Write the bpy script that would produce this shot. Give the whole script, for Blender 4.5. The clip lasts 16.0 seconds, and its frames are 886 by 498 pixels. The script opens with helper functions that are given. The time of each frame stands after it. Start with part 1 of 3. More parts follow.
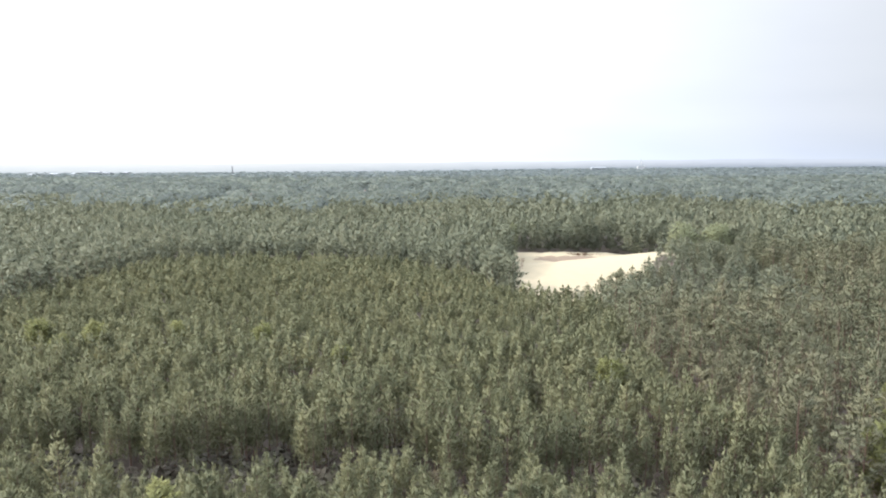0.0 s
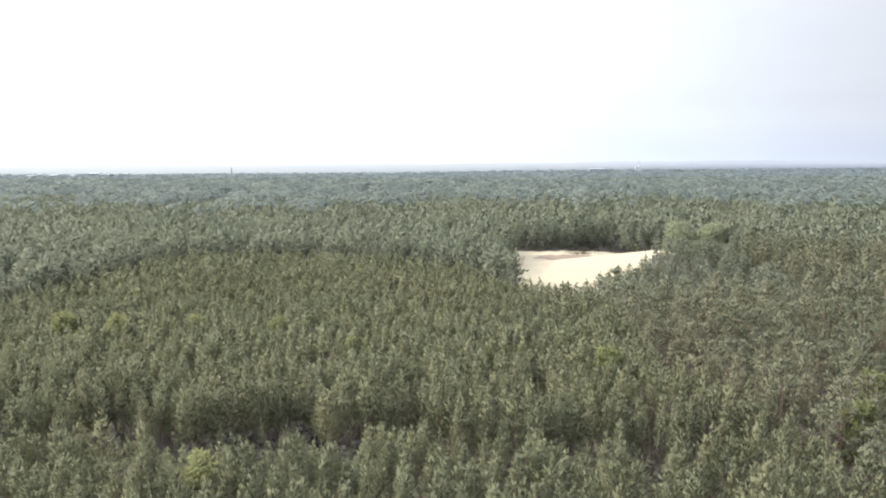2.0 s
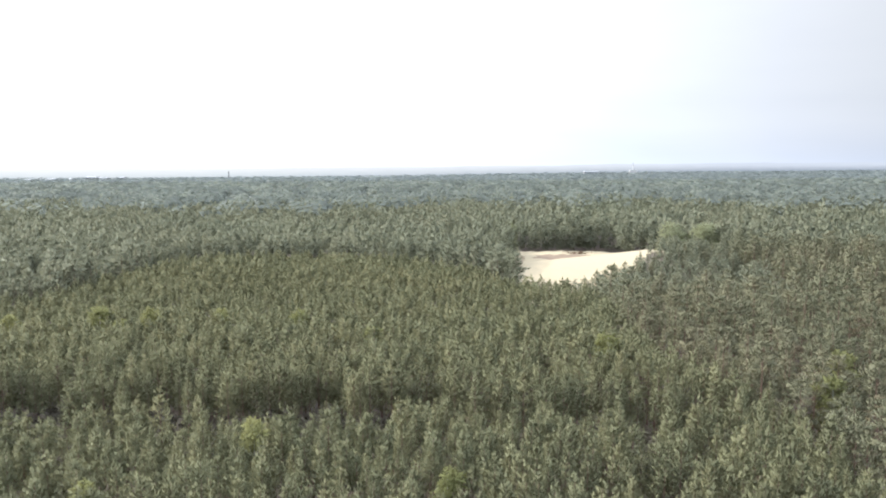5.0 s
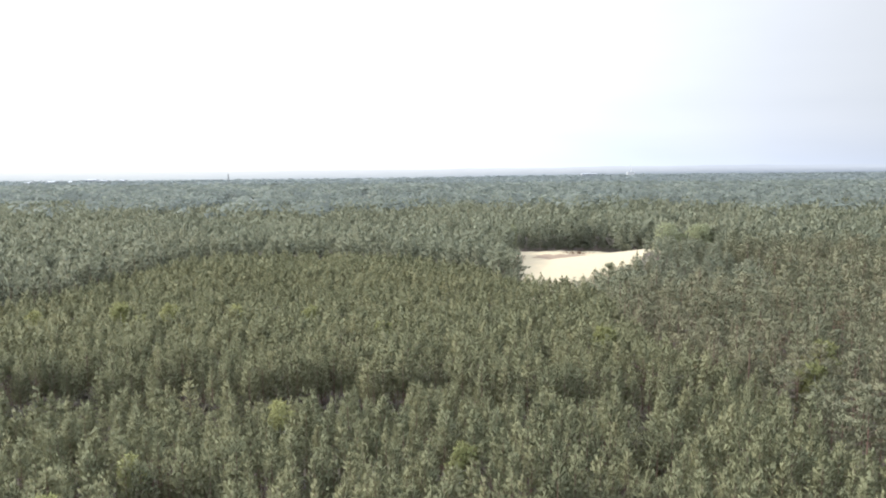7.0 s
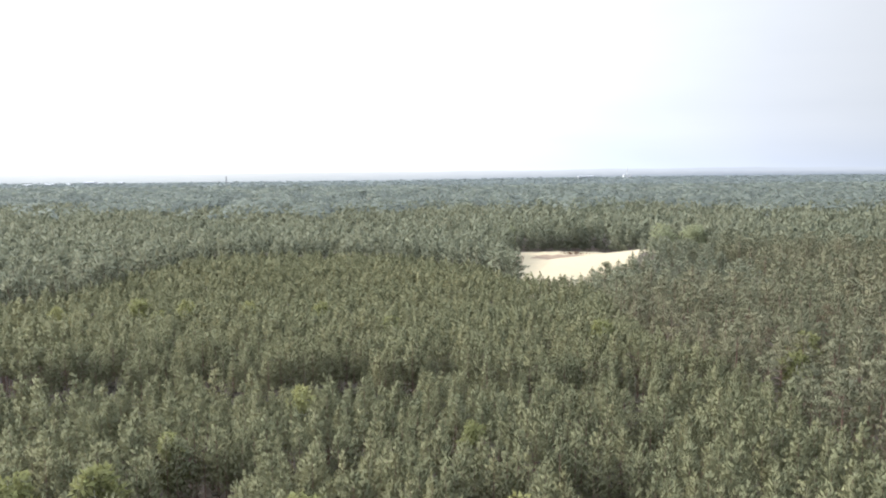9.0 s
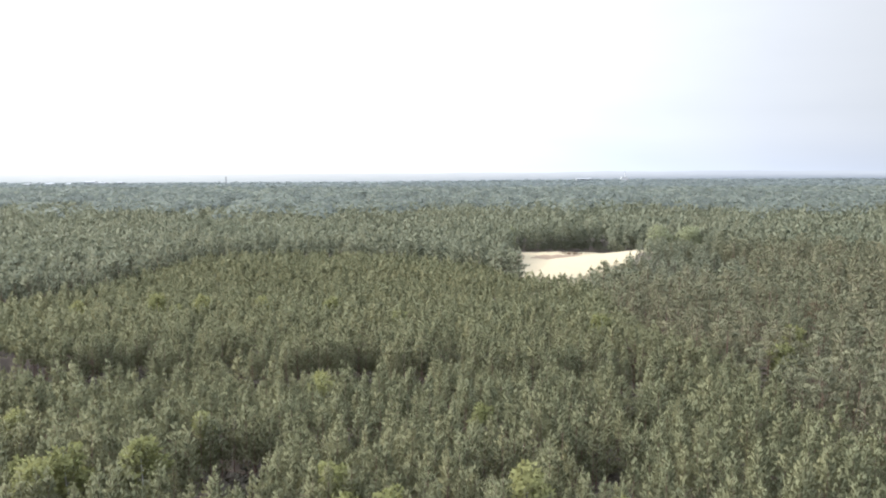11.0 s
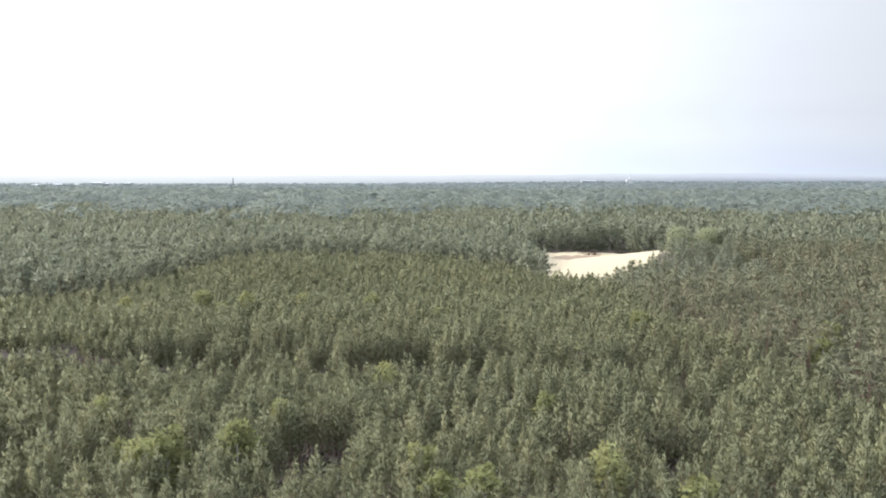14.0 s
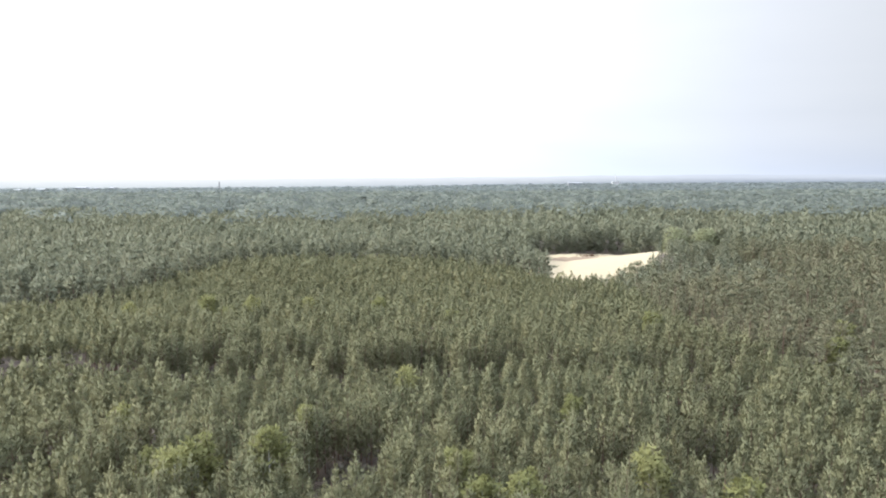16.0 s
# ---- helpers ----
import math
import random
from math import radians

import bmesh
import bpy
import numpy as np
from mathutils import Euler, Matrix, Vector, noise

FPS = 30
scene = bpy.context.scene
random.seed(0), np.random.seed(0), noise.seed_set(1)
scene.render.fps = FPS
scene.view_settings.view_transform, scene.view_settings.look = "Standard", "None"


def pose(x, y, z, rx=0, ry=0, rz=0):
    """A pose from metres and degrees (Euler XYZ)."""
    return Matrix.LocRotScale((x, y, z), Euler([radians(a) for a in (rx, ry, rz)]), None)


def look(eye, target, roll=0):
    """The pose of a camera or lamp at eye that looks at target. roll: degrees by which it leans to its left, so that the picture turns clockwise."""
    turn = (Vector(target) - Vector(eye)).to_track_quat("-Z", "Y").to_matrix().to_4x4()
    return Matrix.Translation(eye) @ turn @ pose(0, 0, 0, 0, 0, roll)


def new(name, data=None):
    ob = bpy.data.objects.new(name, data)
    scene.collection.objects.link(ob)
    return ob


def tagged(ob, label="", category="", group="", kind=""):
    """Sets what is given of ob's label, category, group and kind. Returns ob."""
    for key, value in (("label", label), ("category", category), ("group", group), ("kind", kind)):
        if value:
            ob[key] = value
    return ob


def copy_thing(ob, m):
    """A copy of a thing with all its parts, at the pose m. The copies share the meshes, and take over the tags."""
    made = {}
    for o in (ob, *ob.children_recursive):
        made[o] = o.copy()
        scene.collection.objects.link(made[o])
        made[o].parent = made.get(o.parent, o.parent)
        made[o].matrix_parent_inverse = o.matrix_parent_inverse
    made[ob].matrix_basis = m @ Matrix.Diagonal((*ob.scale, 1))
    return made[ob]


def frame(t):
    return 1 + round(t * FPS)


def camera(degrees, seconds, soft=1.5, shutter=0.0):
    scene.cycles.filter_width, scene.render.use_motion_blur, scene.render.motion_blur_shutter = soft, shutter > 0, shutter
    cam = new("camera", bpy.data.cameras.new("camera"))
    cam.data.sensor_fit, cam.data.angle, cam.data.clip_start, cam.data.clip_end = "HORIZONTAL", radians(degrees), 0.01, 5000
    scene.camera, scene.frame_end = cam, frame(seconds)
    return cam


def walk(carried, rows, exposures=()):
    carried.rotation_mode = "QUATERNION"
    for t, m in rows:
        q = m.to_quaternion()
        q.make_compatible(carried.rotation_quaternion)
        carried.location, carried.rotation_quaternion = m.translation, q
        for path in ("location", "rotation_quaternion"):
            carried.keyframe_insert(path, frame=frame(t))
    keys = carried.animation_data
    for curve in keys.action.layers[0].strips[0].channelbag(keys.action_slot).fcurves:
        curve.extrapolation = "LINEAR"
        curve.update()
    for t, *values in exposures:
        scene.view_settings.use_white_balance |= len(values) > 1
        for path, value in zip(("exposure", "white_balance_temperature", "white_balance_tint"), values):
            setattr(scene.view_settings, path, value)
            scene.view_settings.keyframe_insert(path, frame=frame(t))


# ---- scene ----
# ---------------------------------------------------------------- camera
cam = camera(65.0, 16.0, soft=2.0)
PATH = [
    (0, (10.143, 0.007, 47.938), (10.087, 1.991, 47.69), -0.2),
    (0.5, (9.697, -2.041, 47.866), (9.641, -0.057, 47.618), -0.2),
    (1, (9.213, -3.946, 47.722), (9.159, -1.961, 47.479), -0.2),
    (1.5, (8.8, -6.058, 47.723), (8.748, -4.074, 47.48), -0.3),
    (2, (8.366, -8.183, 47.768), (8.316, -6.199, 47.524), -0.2),
    (2.5, (7.806, -10.448, 47.868), (7.759, -8.463, 47.624), -0.2),
    (3, (7.195, -12.559, 47.933), (7.15, -10.575, 47.69), -0.2),
    (3.5, (6.606, -14.846, 47.993), (6.563, -12.861, 47.75), -0.3),
    (4, (6.008, -16.942, 48.053), (5.968, -14.957, 47.813), -0.3),
    (6.5, (3.544, -27.548, 47.995), (3.513, -25.562, 47.763), -0.4),
    (7, (3.124, -29.753, 47.951), (3.094, -27.766, 47.722), -0.4),
    (7.5, (2.582, -32.122, 47.99), (2.553, -30.135, 47.763), -0.4),
    (8, (2.004, -34.258, 47.95), (1.978, -32.271, 47.722), -0.4),
    (8.5, (1.542, -36.453, 47.989), (1.518, -34.466, 47.765), -0.5),
    (9, (1.054, -38.693, 48.011), (1.034, -36.706, 47.789), -0.4),
    (11.5, (-2.387, -49.278, 47.918), (-2.4, -47.29, 47.701), -0.0),
    (12, (-4.061, -50.922, 47.875), (-4.073, -48.933, 47.658), 0.1),
    (12.5, (-5.83, -52.038, 47.688), (-5.843, -50.05, 47.473), 0.2),
    (13, (-7.749, -52.861, 47.546), (-7.764, -50.873, 47.329), 0.3),
    (13.5, (-9.614, -53.196, 47.513), (-9.631, -51.207, 47.299), 0.1),
    (14, (-11.619, -53.11, 47.542), (-11.639, -51.121, 47.33), 0.1),
    (14.5, (-13.474, -52.947, 47.54), (-13.493, -50.959, 47.331), 0.0),
    (15, (-15.25, -52.708, 47.517), (-15.254, -50.719, 47.308), -0.1),
    (15.5, (-16.741, -52.387, 47.567), (-16.73, -50.398, 47.359), -0.1),
    (16, (-18.161, -52.087, 47.356), (-18.14, -50.098, 47.152), -0.2),
]
walk(cam, [(t, look(e, g, r)) for t, e, g, r in PATH])

# ---------------------------------------------------------------- sky and sun
SUN_TO = Vector((-0.86, 0.42, 0.64)).normalized()
world = bpy.data.worlds.new("hazy_sky")
scene.world = world
world.use_nodes = True
wn, wl = world.node_tree.nodes, world.node_tree.links
sky = wn.new("ShaderNodeTexSky")
sky.sky_type = 'NISHITA'
sky.sun_disc = False
sky.sun_elevation = math.asin(SUN_TO.z)
sky.sun_rotation = math.atan2(SUN_TO.x, SUN_TO.y)
sky.air_density, sky.dust_density, sky.ozone_density = 1.0, 3.0, 2.0
wn["Background"].inputs["Strength"].default_value = 0.093
pale = wn.new("ShaderNodeHueSaturation")
pale.inputs["Saturation"].default_value = 0.08
pale.inputs["Value"].default_value = 0.40
wl.new(sky.outputs[0], pale.inputs["Color"])
veil = wn.new("ShaderNodeMix")
veil.data_type, veil.blend_type = 'RGBA', 'ADD'
veil.inputs[0].default_value = 1.0
where = wn.new("ShaderNodeTexCoord")
stretch = wn.new("ShaderNodeMapping")
stretch.inputs["Scale"].default_value = (1.0, 1.0, 5.0)
wl.new(where.outputs["Generated"], stretch.inputs["Vector"])
cloud = wn.new("ShaderNodeTexNoise")
cloud.inputs["Scale"].default_value, cloud.inputs["Detail"].default_value = 2.2, 4.0
wl.new(stretch.outputs[0], cloud.inputs["Vector"])
soft_cloud = wn.new("ShaderNodeMix")
soft_cloud.data_type = 'RGBA'
soft_cloud.inputs[6].default_value = (1.66, 1.98, 2.58, 1)
soft_cloud.inputs[7].default_value = (2.5, 2.72, 3.12, 1)
wl.new(cloud.outputs[0], soft_cloud.inputs[0])
updown = wn.new("ShaderNodeSeparateXYZ")
wl.new(where.outputs["Generated"], updown.inputs[0])
zenith = wn.new("ShaderNodeMath")
zenith.operation, zenith.use_clamp = 'MULTIPLY_ADD', False
zenith.inputs[1].default_value, zenith.inputs[2].default_value = 5.6, 0.78
square = wn.new("ShaderNodeMath")
square.operation = 'POWER'
square.inputs[1].default_value = 3.0
wl.new(updown.outputs[2], square.inputs[0])
wl.new(square.outputs[0], zenith.inputs[0])
thick = wn.new("ShaderNodeVectorMath")
thick.operation = 'SCALE'
wl.new(soft_cloud.outputs[2], thick.inputs[0])
sunward = wn.new("ShaderNodeMath")  # the haze is brighter on the sun's side
sunward.operation = 'MULTIPLY_ADD'
sunward.inputs[1].default_value = -0.9
wl.new(updown.outputs[0], sunward.inputs[0])
wl.new(zenith.outputs[0], sunward.inputs[2])
level = wn.new("ShaderNodeMath")  # and thickest along the horizon
level.operation, level.use_clamp = 'SUBTRACT', True
level.inputs[0].default_value = 1.0
wl.new(updown.outputs[2], level.inputs[1])
low_haze = wn.new("ShaderNodeMath")
low_haze.operation = 'POWER'
low_haze.inputs[1].default_value = 14.0
wl.new(level.outputs[0], low_haze.inputs[0])
both = wn.new("ShaderNodeMath")
both.operation = 'MULTIPLY_ADD'
both.inputs[1].default_value = 0.58
wl.new(low_haze.outputs[0], both.inputs[0])
wl.new(sunward.outputs[0], both.inputs[2])
wl.new(both.outputs[0], thick.inputs["Scale"])
wl.new(thick.outputs[0], veil.inputs[7])
wl.new(pale.outputs[0], veil.inputs[6])
wl.new(veil.outputs[2], wn["Background"].inputs["Color"])
sun = new("sun", bpy.data.lights.new("sun", 'SUN'))
sun.data.energy, sun.data.angle, sun.data.color = 1.8, radians(3.0), (1.0, 0.95, 0.88)
sun.matrix_world = look(tuple(SUN_TO * 100), (0, 0, 0))
scene.view_settings.exposure = 1.9


# ---------------------------------------------------------------- materials
def material(name):
    m = bpy.data.materials.new(name)
    m.use_nodes = True
    nt = m.node_tree
    return m, nt, nt.nodes["Principled BSDF"], nt.nodes["Material Output"]


def math_node(nt, op, a, b):
    n = nt.nodes.new("ShaderNodeMath")
    n.operation = op
    for i, v in enumerate((a, b)):
        if isinstance(v, (int, float)):
            n.inputs[i].default_value = v
        else:
            nt.links.new(v, n.inputs[i])
    return n.outputs[0]


def mix_colour(nt, fac, a, b):
    n = nt.nodes.new("ShaderNodeMix")
    n.data_type = 'RGBA'
    for sock, v in ((n.inputs[0], fac), (n.inputs[6], a), (n.inputs[7], b)):
        if isinstance(v, (int, float)):
            sock.default_value = v
        elif isinstance(v, tuple):
            sock.default_value = (*v, 1)
        else:
            nt.links.new(v, sock)
    return n.outputs[2]


def noise_node(nt, scale, detail=3.0, rough=0.55):
    co = nt.nodes.new("ShaderNodeTexCoord")
    n = nt.nodes.new("ShaderNodeTexNoise")
    n.inputs["Scale"].default_value, n.inputs["Detail"].default_value, n.inputs["Roughness"].default_value = scale, detail, rough
    nt.links.new(co.outputs["Object"], n.inputs["Vector"])
    return n.outputs[0]


def bump(nt, bsdf, height, strength, distance):
    n = nt.nodes.new("ShaderNodeBump")
    n.inputs["Strength"].default_value, n.inputs["Distance"].default_value = strength, distance
    nt.links.new(height, n.inputs["Height"])
    nt.links.new(n.outputs[0], bsdf.inputs["Normal"])


def foliage(name, old, fresh, other, spread=0.6, through_light=0.45, patch=0.03, gloss=0.6, grain=0.12, vary=0.24, fine=0.7):
    """Needles or leaves: old growth, fresh tips, and a second tint that some trees of the stand have."""
    m, nt, b, out = material(name)
    at = nt.nodes.new("ShaderNodeAttribute")
    at.attribute_name = "growth"
    sep = nt.nodes.new("ShaderNodeSeparateColor")
    nt.links.new(at.outputs["Color"], sep.inputs[0])
    tree, tip = sep.outputs[0], sep.outputs[1]
    info = nt.nodes.new("ShaderNodeObjectInfo")
    geo = nt.nodes.new("ShaderNodeNewGeometry")
    each = math_node(nt, 'FRACT', math_node(nt, 'ADD', tree, info.outputs["Random"]), 0.0)
    tint = math_node(nt, 'MULTIPLY', math_node(nt, 'POWER', each, 2.0), spread)
    patchy = math_node(nt, 'MULTIPLY', math_node(nt, 'SUBTRACT', noise_node(nt, patch), 0.35), 0.9)
    tint = math_node(nt, 'ADD', tint, math_node(nt, 'MAXIMUM', patchy, 0.0))
    col = mix_colour(nt, tip, old, fresh)
    n = math_node(nt, 'MINIMUM', tint, 1.0)
    col = mix_colour(nt, n, col, other)
    hsv = nt.nodes.new("ShaderNodeHueSaturation")
    nt.links.new(col, hsv.inputs["Color"])
    v = math_node(nt, 'ADD', 1.0 - grain * 0.5 - vary * 0.5, math_node(nt, 'MULTIPLY', geo.outputs["Random Per Island"], grain))
    v = math_node(nt, 'ADD', v, math_node(nt, 'MULTIPLY', each, vary))
    needles = math_node(nt, 'ADD', 1.0 - 0.5 * fine, math_node(nt, 'MULTIPLY', noise_node(nt, 5.0, 2.0, 0.7), fine))
    v = math_node(nt, 'MULTIPLY', v, needles)
    nt.links.new(v, hsv.inputs["Value"])
    nt.links.new(hsv.outputs[0], b.inputs["Base Color"])
    b.inputs["Roughness"].default_value = gloss
    b.inputs["Specular IOR Level"].default_value = 0.03
    tr = nt.nodes.new("ShaderNodeBsdfTranslucent")
    nt.links.new(hsv.outputs[0], tr.inputs[0])
    mx = nt.nodes.new("ShaderNodeMixShader")
    mx.inputs[0].default_value = through_light
    nt.links.new(b.outputs[0], mx.inputs[1])
    nt.links.new(tr.outputs[0], mx.inputs[2])
    nt.links.new(mx.outputs[0], out.inputs[0])
    return m


def plain(name, a, b_, scale, rough=0.85, relief=0.3, depth=0.02):
    m, nt, b, out = material(name)
    n = noise_node(nt, scale, 5.0)
    big = noise_node(nt, scale * 0.07, 3.0)
    mix = math_node(nt, 'ADD', math_node(nt, 'MULTIPLY', n, 0.6), math_node(nt, 'MULTIPLY', big, 0.4))
    nt.links.new(mix_colour(nt, mix, a, b_), b.inputs["Base Color"])
    b.inputs["Roughness"].default_value = rough
    bump(nt, b, n, relief, depth)
    return m


YOUNG = foliage("young_pine_needles", (0.134, 0.139, 0.084), (0.180, 0.188, 0.105), (0.190, 0.182, 0.101), through_light=0.3, grain=0.06, fine=0.4)
OLD = foliage("old_pine_needles", (0.128, 0.132, 0.085), (0.188, 0.193, 0.118), (0.184, 0.163, 0.102), spread=0.4, through_light=0.3, grain=0.06, fine=0.4)
FOREST = foliage("pine_forest_needles", (0.143, 0.154, 0.107), (0.190, 0.203, 0.138), (0.192, 0.189, 0.124), spread=0.4, patch=0.012, grain=0.07, vary=0.24, through_light=0.35, fine=0.2)
# Birch leaves beside the sand: haze painted in as a paler, greyer green.
HAZED_LEAF = foliage("hazed_grey_green_leaves", (0.20, 0.215, 0.125), (0.26, 0.275, 0.16), (0.27, 0.27, 0.16), through_light=0.5)
RUST = foliage("rusty_pine_needles", (0.138, 0.108, 0.072), (0.180, 0.146, 0.094), (0.158, 0.150, 0.092))
LEAF = foliage("birch_leaves", (0.146, 0.152, 0.064), (0.196, 0.202, 0.084), (0.204, 0.198, 0.088))
# Far woods: haze painted into the leaves as a bluer tint, paler in DISTANT.
FAR = foliage("mixed_wood_leaves_hazed", (0.100, 0.115, 0.104), (0.132, 0.151, 0.134), (0.178, 0.193, 0.152), spread=0.8, patch=0.02, grain=0.07, fine=0.0)
DISTANT = foliage("distant_wood_leaves_hazed", (0.106, 0.124, 0.122), (0.138, 0.160, 0.156), (0.176, 0.196, 0.178), spread=0.8, patch=0.02, grain=0.07, fine=0.0)
DRY = foliage("dry_twigs", (0.16, 0.10, 0.07), (0.22, 0.14, 0.09), (0.20, 0.15, 0.11))
# Brush colour kept dark to stand in for the ride's shade too.
BRUSH = foliage("shade_toned_undergrowth", (0.066, 0.056, 0.046), (0.096, 0.082, 0.064), (0.088, 0.084, 0.056), fine=0.5)
BARK = plain("pine_bark", (0.088, 0.056, 0.042), (0.185, 0.112, 0.078), 6.0)
BIRCH_BARK = plain("birch_bark", (0.12, 0.11, 0.10), (0.70, 0.68, 0.63), 4.0)
FLOOR = plain("forest_floor", (0.040, 0.027, 0.018), (0.074, 0.052, 0.035), 0.8)
SAND = plain("dune_sand", (0.240, 0.196, 0.122), (0.312, 0.260, 0.168), 0.35, 0.95, 0.5, 0.25)


# ---------------------------------------------------------------- mesh tools
rng = np.random.RandomState(7)


def unit(v):
    return v / np.maximum(np.linalg.norm(v, axis=-1, keepdims=True), 1e-9)


def quad_mesh(name, verts, quads, growth=None, normals=None):
    """A mesh from arrays of vertices and faces of one kind, with the growth tint and the normal of each vertex."""
    k = quads.shape[1]
    me = bpy.data.meshes.new(name)
    me.vertices.add(len(verts))
    me.vertices.foreach_set("co", np.ascontiguousarray(verts, dtype=np.float32).ravel())
    me.loops.add(len(quads) * k)
    me.loops.foreach_set("vertex_index", np.ascontiguousarray(quads, dtype=np.int32).ravel())
    me.polygons.add(len(quads))
    me.polygons.foreach_set("loop_start", np.arange(0, len(quads) * k, k, dtype=np.int32))
    if growth is not None:
        at = me.attributes.new("growth", 'FLOAT_COLOR', 'POINT')
        at.data.foreach_set("color", np.ascontiguousarray(growth, dtype=np.float32).ravel())
    me.update()
    me.validate()
    if normals is not None:
        me.normals_split_custom_set_from_vertices(np.ascontiguousarray(normals, dtype=np.float32))
    return me


def tufts(p, d, length, width, crossed, r, face=None, mid=(0, 0, 6.0), flat=0.8, soft=0.85):
    """Pointed tufts of needles at p along d: one or two crossed blades each. Vertices (n, 3, 3), tip weights (n, 3) and
    normals (n, 3, 3), which lean outward from the middle of the crown, as a mass of needles takes the light."""
    side = unit(np.cross(d, unit(r.normal(size=d.shape)) if face is None else unit(face + r.normal(size=d.shape) * 0.45)))
    both = [side, np.cross(d, side)] if crossed else [side]
    out = [np.stack([p - s * width[:, None], p + d * length[:, None], p + s * width[:, None]], 1) for s in both]
    v = np.concatenate(out)
    w = np.tile(np.array([0.15, 1.0, 0.15]), (len(v), 1))
    own = unit(np.cross(v[:, 1] - v[:, 0], v[:, 2] - v[:, 0]))
    away = unit((v.mean(1) - np.array(mid)) * np.array((1, 1, flat)))
    turned = (own * away).sum(1) < 0
    v[turned] = v[turned][:, [2, 1, 0]]
    own[turned] *= -1
    rim = unit(unit((v - np.array(mid)) * np.array((1, 1, flat))) + np.array((0, 0, 0.35)))
    n = unit(rim * soft + own[:, None, :] * (1 - soft))
    return v, w, n


def pine_crown(seed, whorls, per, each, length, width, wide=2.0, base=2.4, blunt=0.55, top=12.0, loose=1.0, leader=9, calm=0.0):
    """Crown of a pine: whorls of limbs that turn up, each ending in a plume of upright needle shoots, and a blunt top."""
    r = np.random.RandomState(seed)
    P, D, C, T = [], [], [], []
    lop = r.uniform(0, 6.3)
    for k in range(whorls):
        u = min(max((k + r.uniform(-0.4, 0.4)) / whorls, 0), 0.97)
        z = base + (top - 1.2 - base) * u
        reach = wide * (1 - u) ** blunt * min(1, 0.8 + 0.5 * u)
        n = max(3, int(round(per * (0.55 + 0.45 * reach / wide))))
        for a in np.arange(n) * 2 * math.pi / n + r.uniform(0, 6.3):
            a += r.uniform(-0.35, 0.35)
            ln = max(reach * r.uniform(0.62, 1.14) * (1 + 0.2 * math.cos(a - lop)), 0.15)
            out = np.array((math.cos(a), math.sin(a), 0.0))
            rise = r.uniform(0.3, 0.85) * ln
            q = r.uniform(0.15, 1.0, each) ** 0.6
            p = out * (ln * q)[:, None] + np.array((0, 0, z)) + np.stack([q * 0, q * 0, rise * q * q], 1)
            p += r.normal(size=(each, 3)) * (0.13 + 0.11 * reach) * loose * np.array((1, 1, 0.7))
            d = out * 0.5 + np.array((0, 0, 0.75 + 0.5 * u)) + r.normal(size=(each, 3)) * 0.26
            P.append(p), D.append(d), T.append(0.35 + 0.65 * q)
            C.append(np.tile(out * ln * 0.7 + np.array((0, 0, z + rise * 0.4 - 0.3)), (each, 1)))
    if leader:
        p = r.normal(size=(leader, 3)) * (0.16, 0.16, 0.3) + (0, 0, top - 0.95)
        P.append(p), D.append(r.normal(size=(leader, 3)) * 0.25 + (0, 0, 1)), T.append(np.ones(leader))
        C.append(np.tile(np.array((0, 0, top - 1.8)), (leader, 1)))
    return shoots(r, np.concatenate(P), unit(np.concatenate(D)), np.concatenate(C), np.concatenate(T), length, width, (0, 0, base + 0.45 * (top - base)), calm)


def shoots(r, p, d, c, tip, length, width, mid, calm=0.0):
    """One pointed blade for each needle shoot at p along d. c: the middle of its plume, which gives it its share of the light;
    calm: how far a tree far off takes the light as one soft mass."""
    n = len(p)
    ln, wd = length * r.uniform(0.7, 1.3, n)[:, None], width * r.uniform(0.75, 1.25, n)[:, None]
    side = unit(np.cross(d, unit(r.normal(size=d.shape))))
    v = np.stack([p - side * wd, p + d * ln, p + side * wd], 1)
    own = unit(np.cross(v[:, 1] - v[:, 0], v[:, 2] - v[:, 0]))
    away = unit(unit((p - np.array(mid)) * (1, 1, 0.55)) * (0.55 + 0.3 * calm) + unit(p + d * ln * 0.5 - c) * (0.6 - 0.35 * calm) + np.array((0, 0, 0.22)))
    back = (own * away).sum(1) < 0
    v[back] = v[back][:, [2, 1, 0]]
    own[back] *= -1
    nv = np.repeat(unit(away * 0.8 + own * (0.16 - 0.1 * calm))[:, None, :], 3, 1)
    w = tip[:, None] * np.array([[0.12, 1.0, 0.12]])
    return v, w, nv


def round_crown(seed, count, length, width, wide, low, high):
    """Crown of a leafy tree far off: overlapping sprays on an uneven dome with a few humps."""
    r = np.random.RandomState(seed)
    k = np.arange(count) + 0.5
    el = np.arcsin(np.clip(-0.15 + 1.1 * k / count + r.normal(size=count) * 0.05, -0.3, 0.99))
    az = k * 2.4 + r.normal(size=count) * 0.3
    n = np.stack([np.cos(el) * np.cos(az), np.cos(el) * np.sin(az), np.sin(el)], 1)
    hump = 1 + 0.22 * np.sin(az * 2 + r.uniform(0, 6)) * np.cos(el * 3) + r.normal(size=count) * 0.09
    c = n * hump[:, None] * np.array((wide, wide, high - low)) + np.array((0, 0, low))
    d = unit(np.cross(n, r.normal(size=n.shape)))
    ln = length * r.uniform(0.8, 1.25, count)
    return tufts(c - d * (ln * 0.5)[:, None], d, ln, width * r.uniform(0.8, 1.2, count), False, r, n, (0, 0, low - 1.0), 1.0, 0.95)


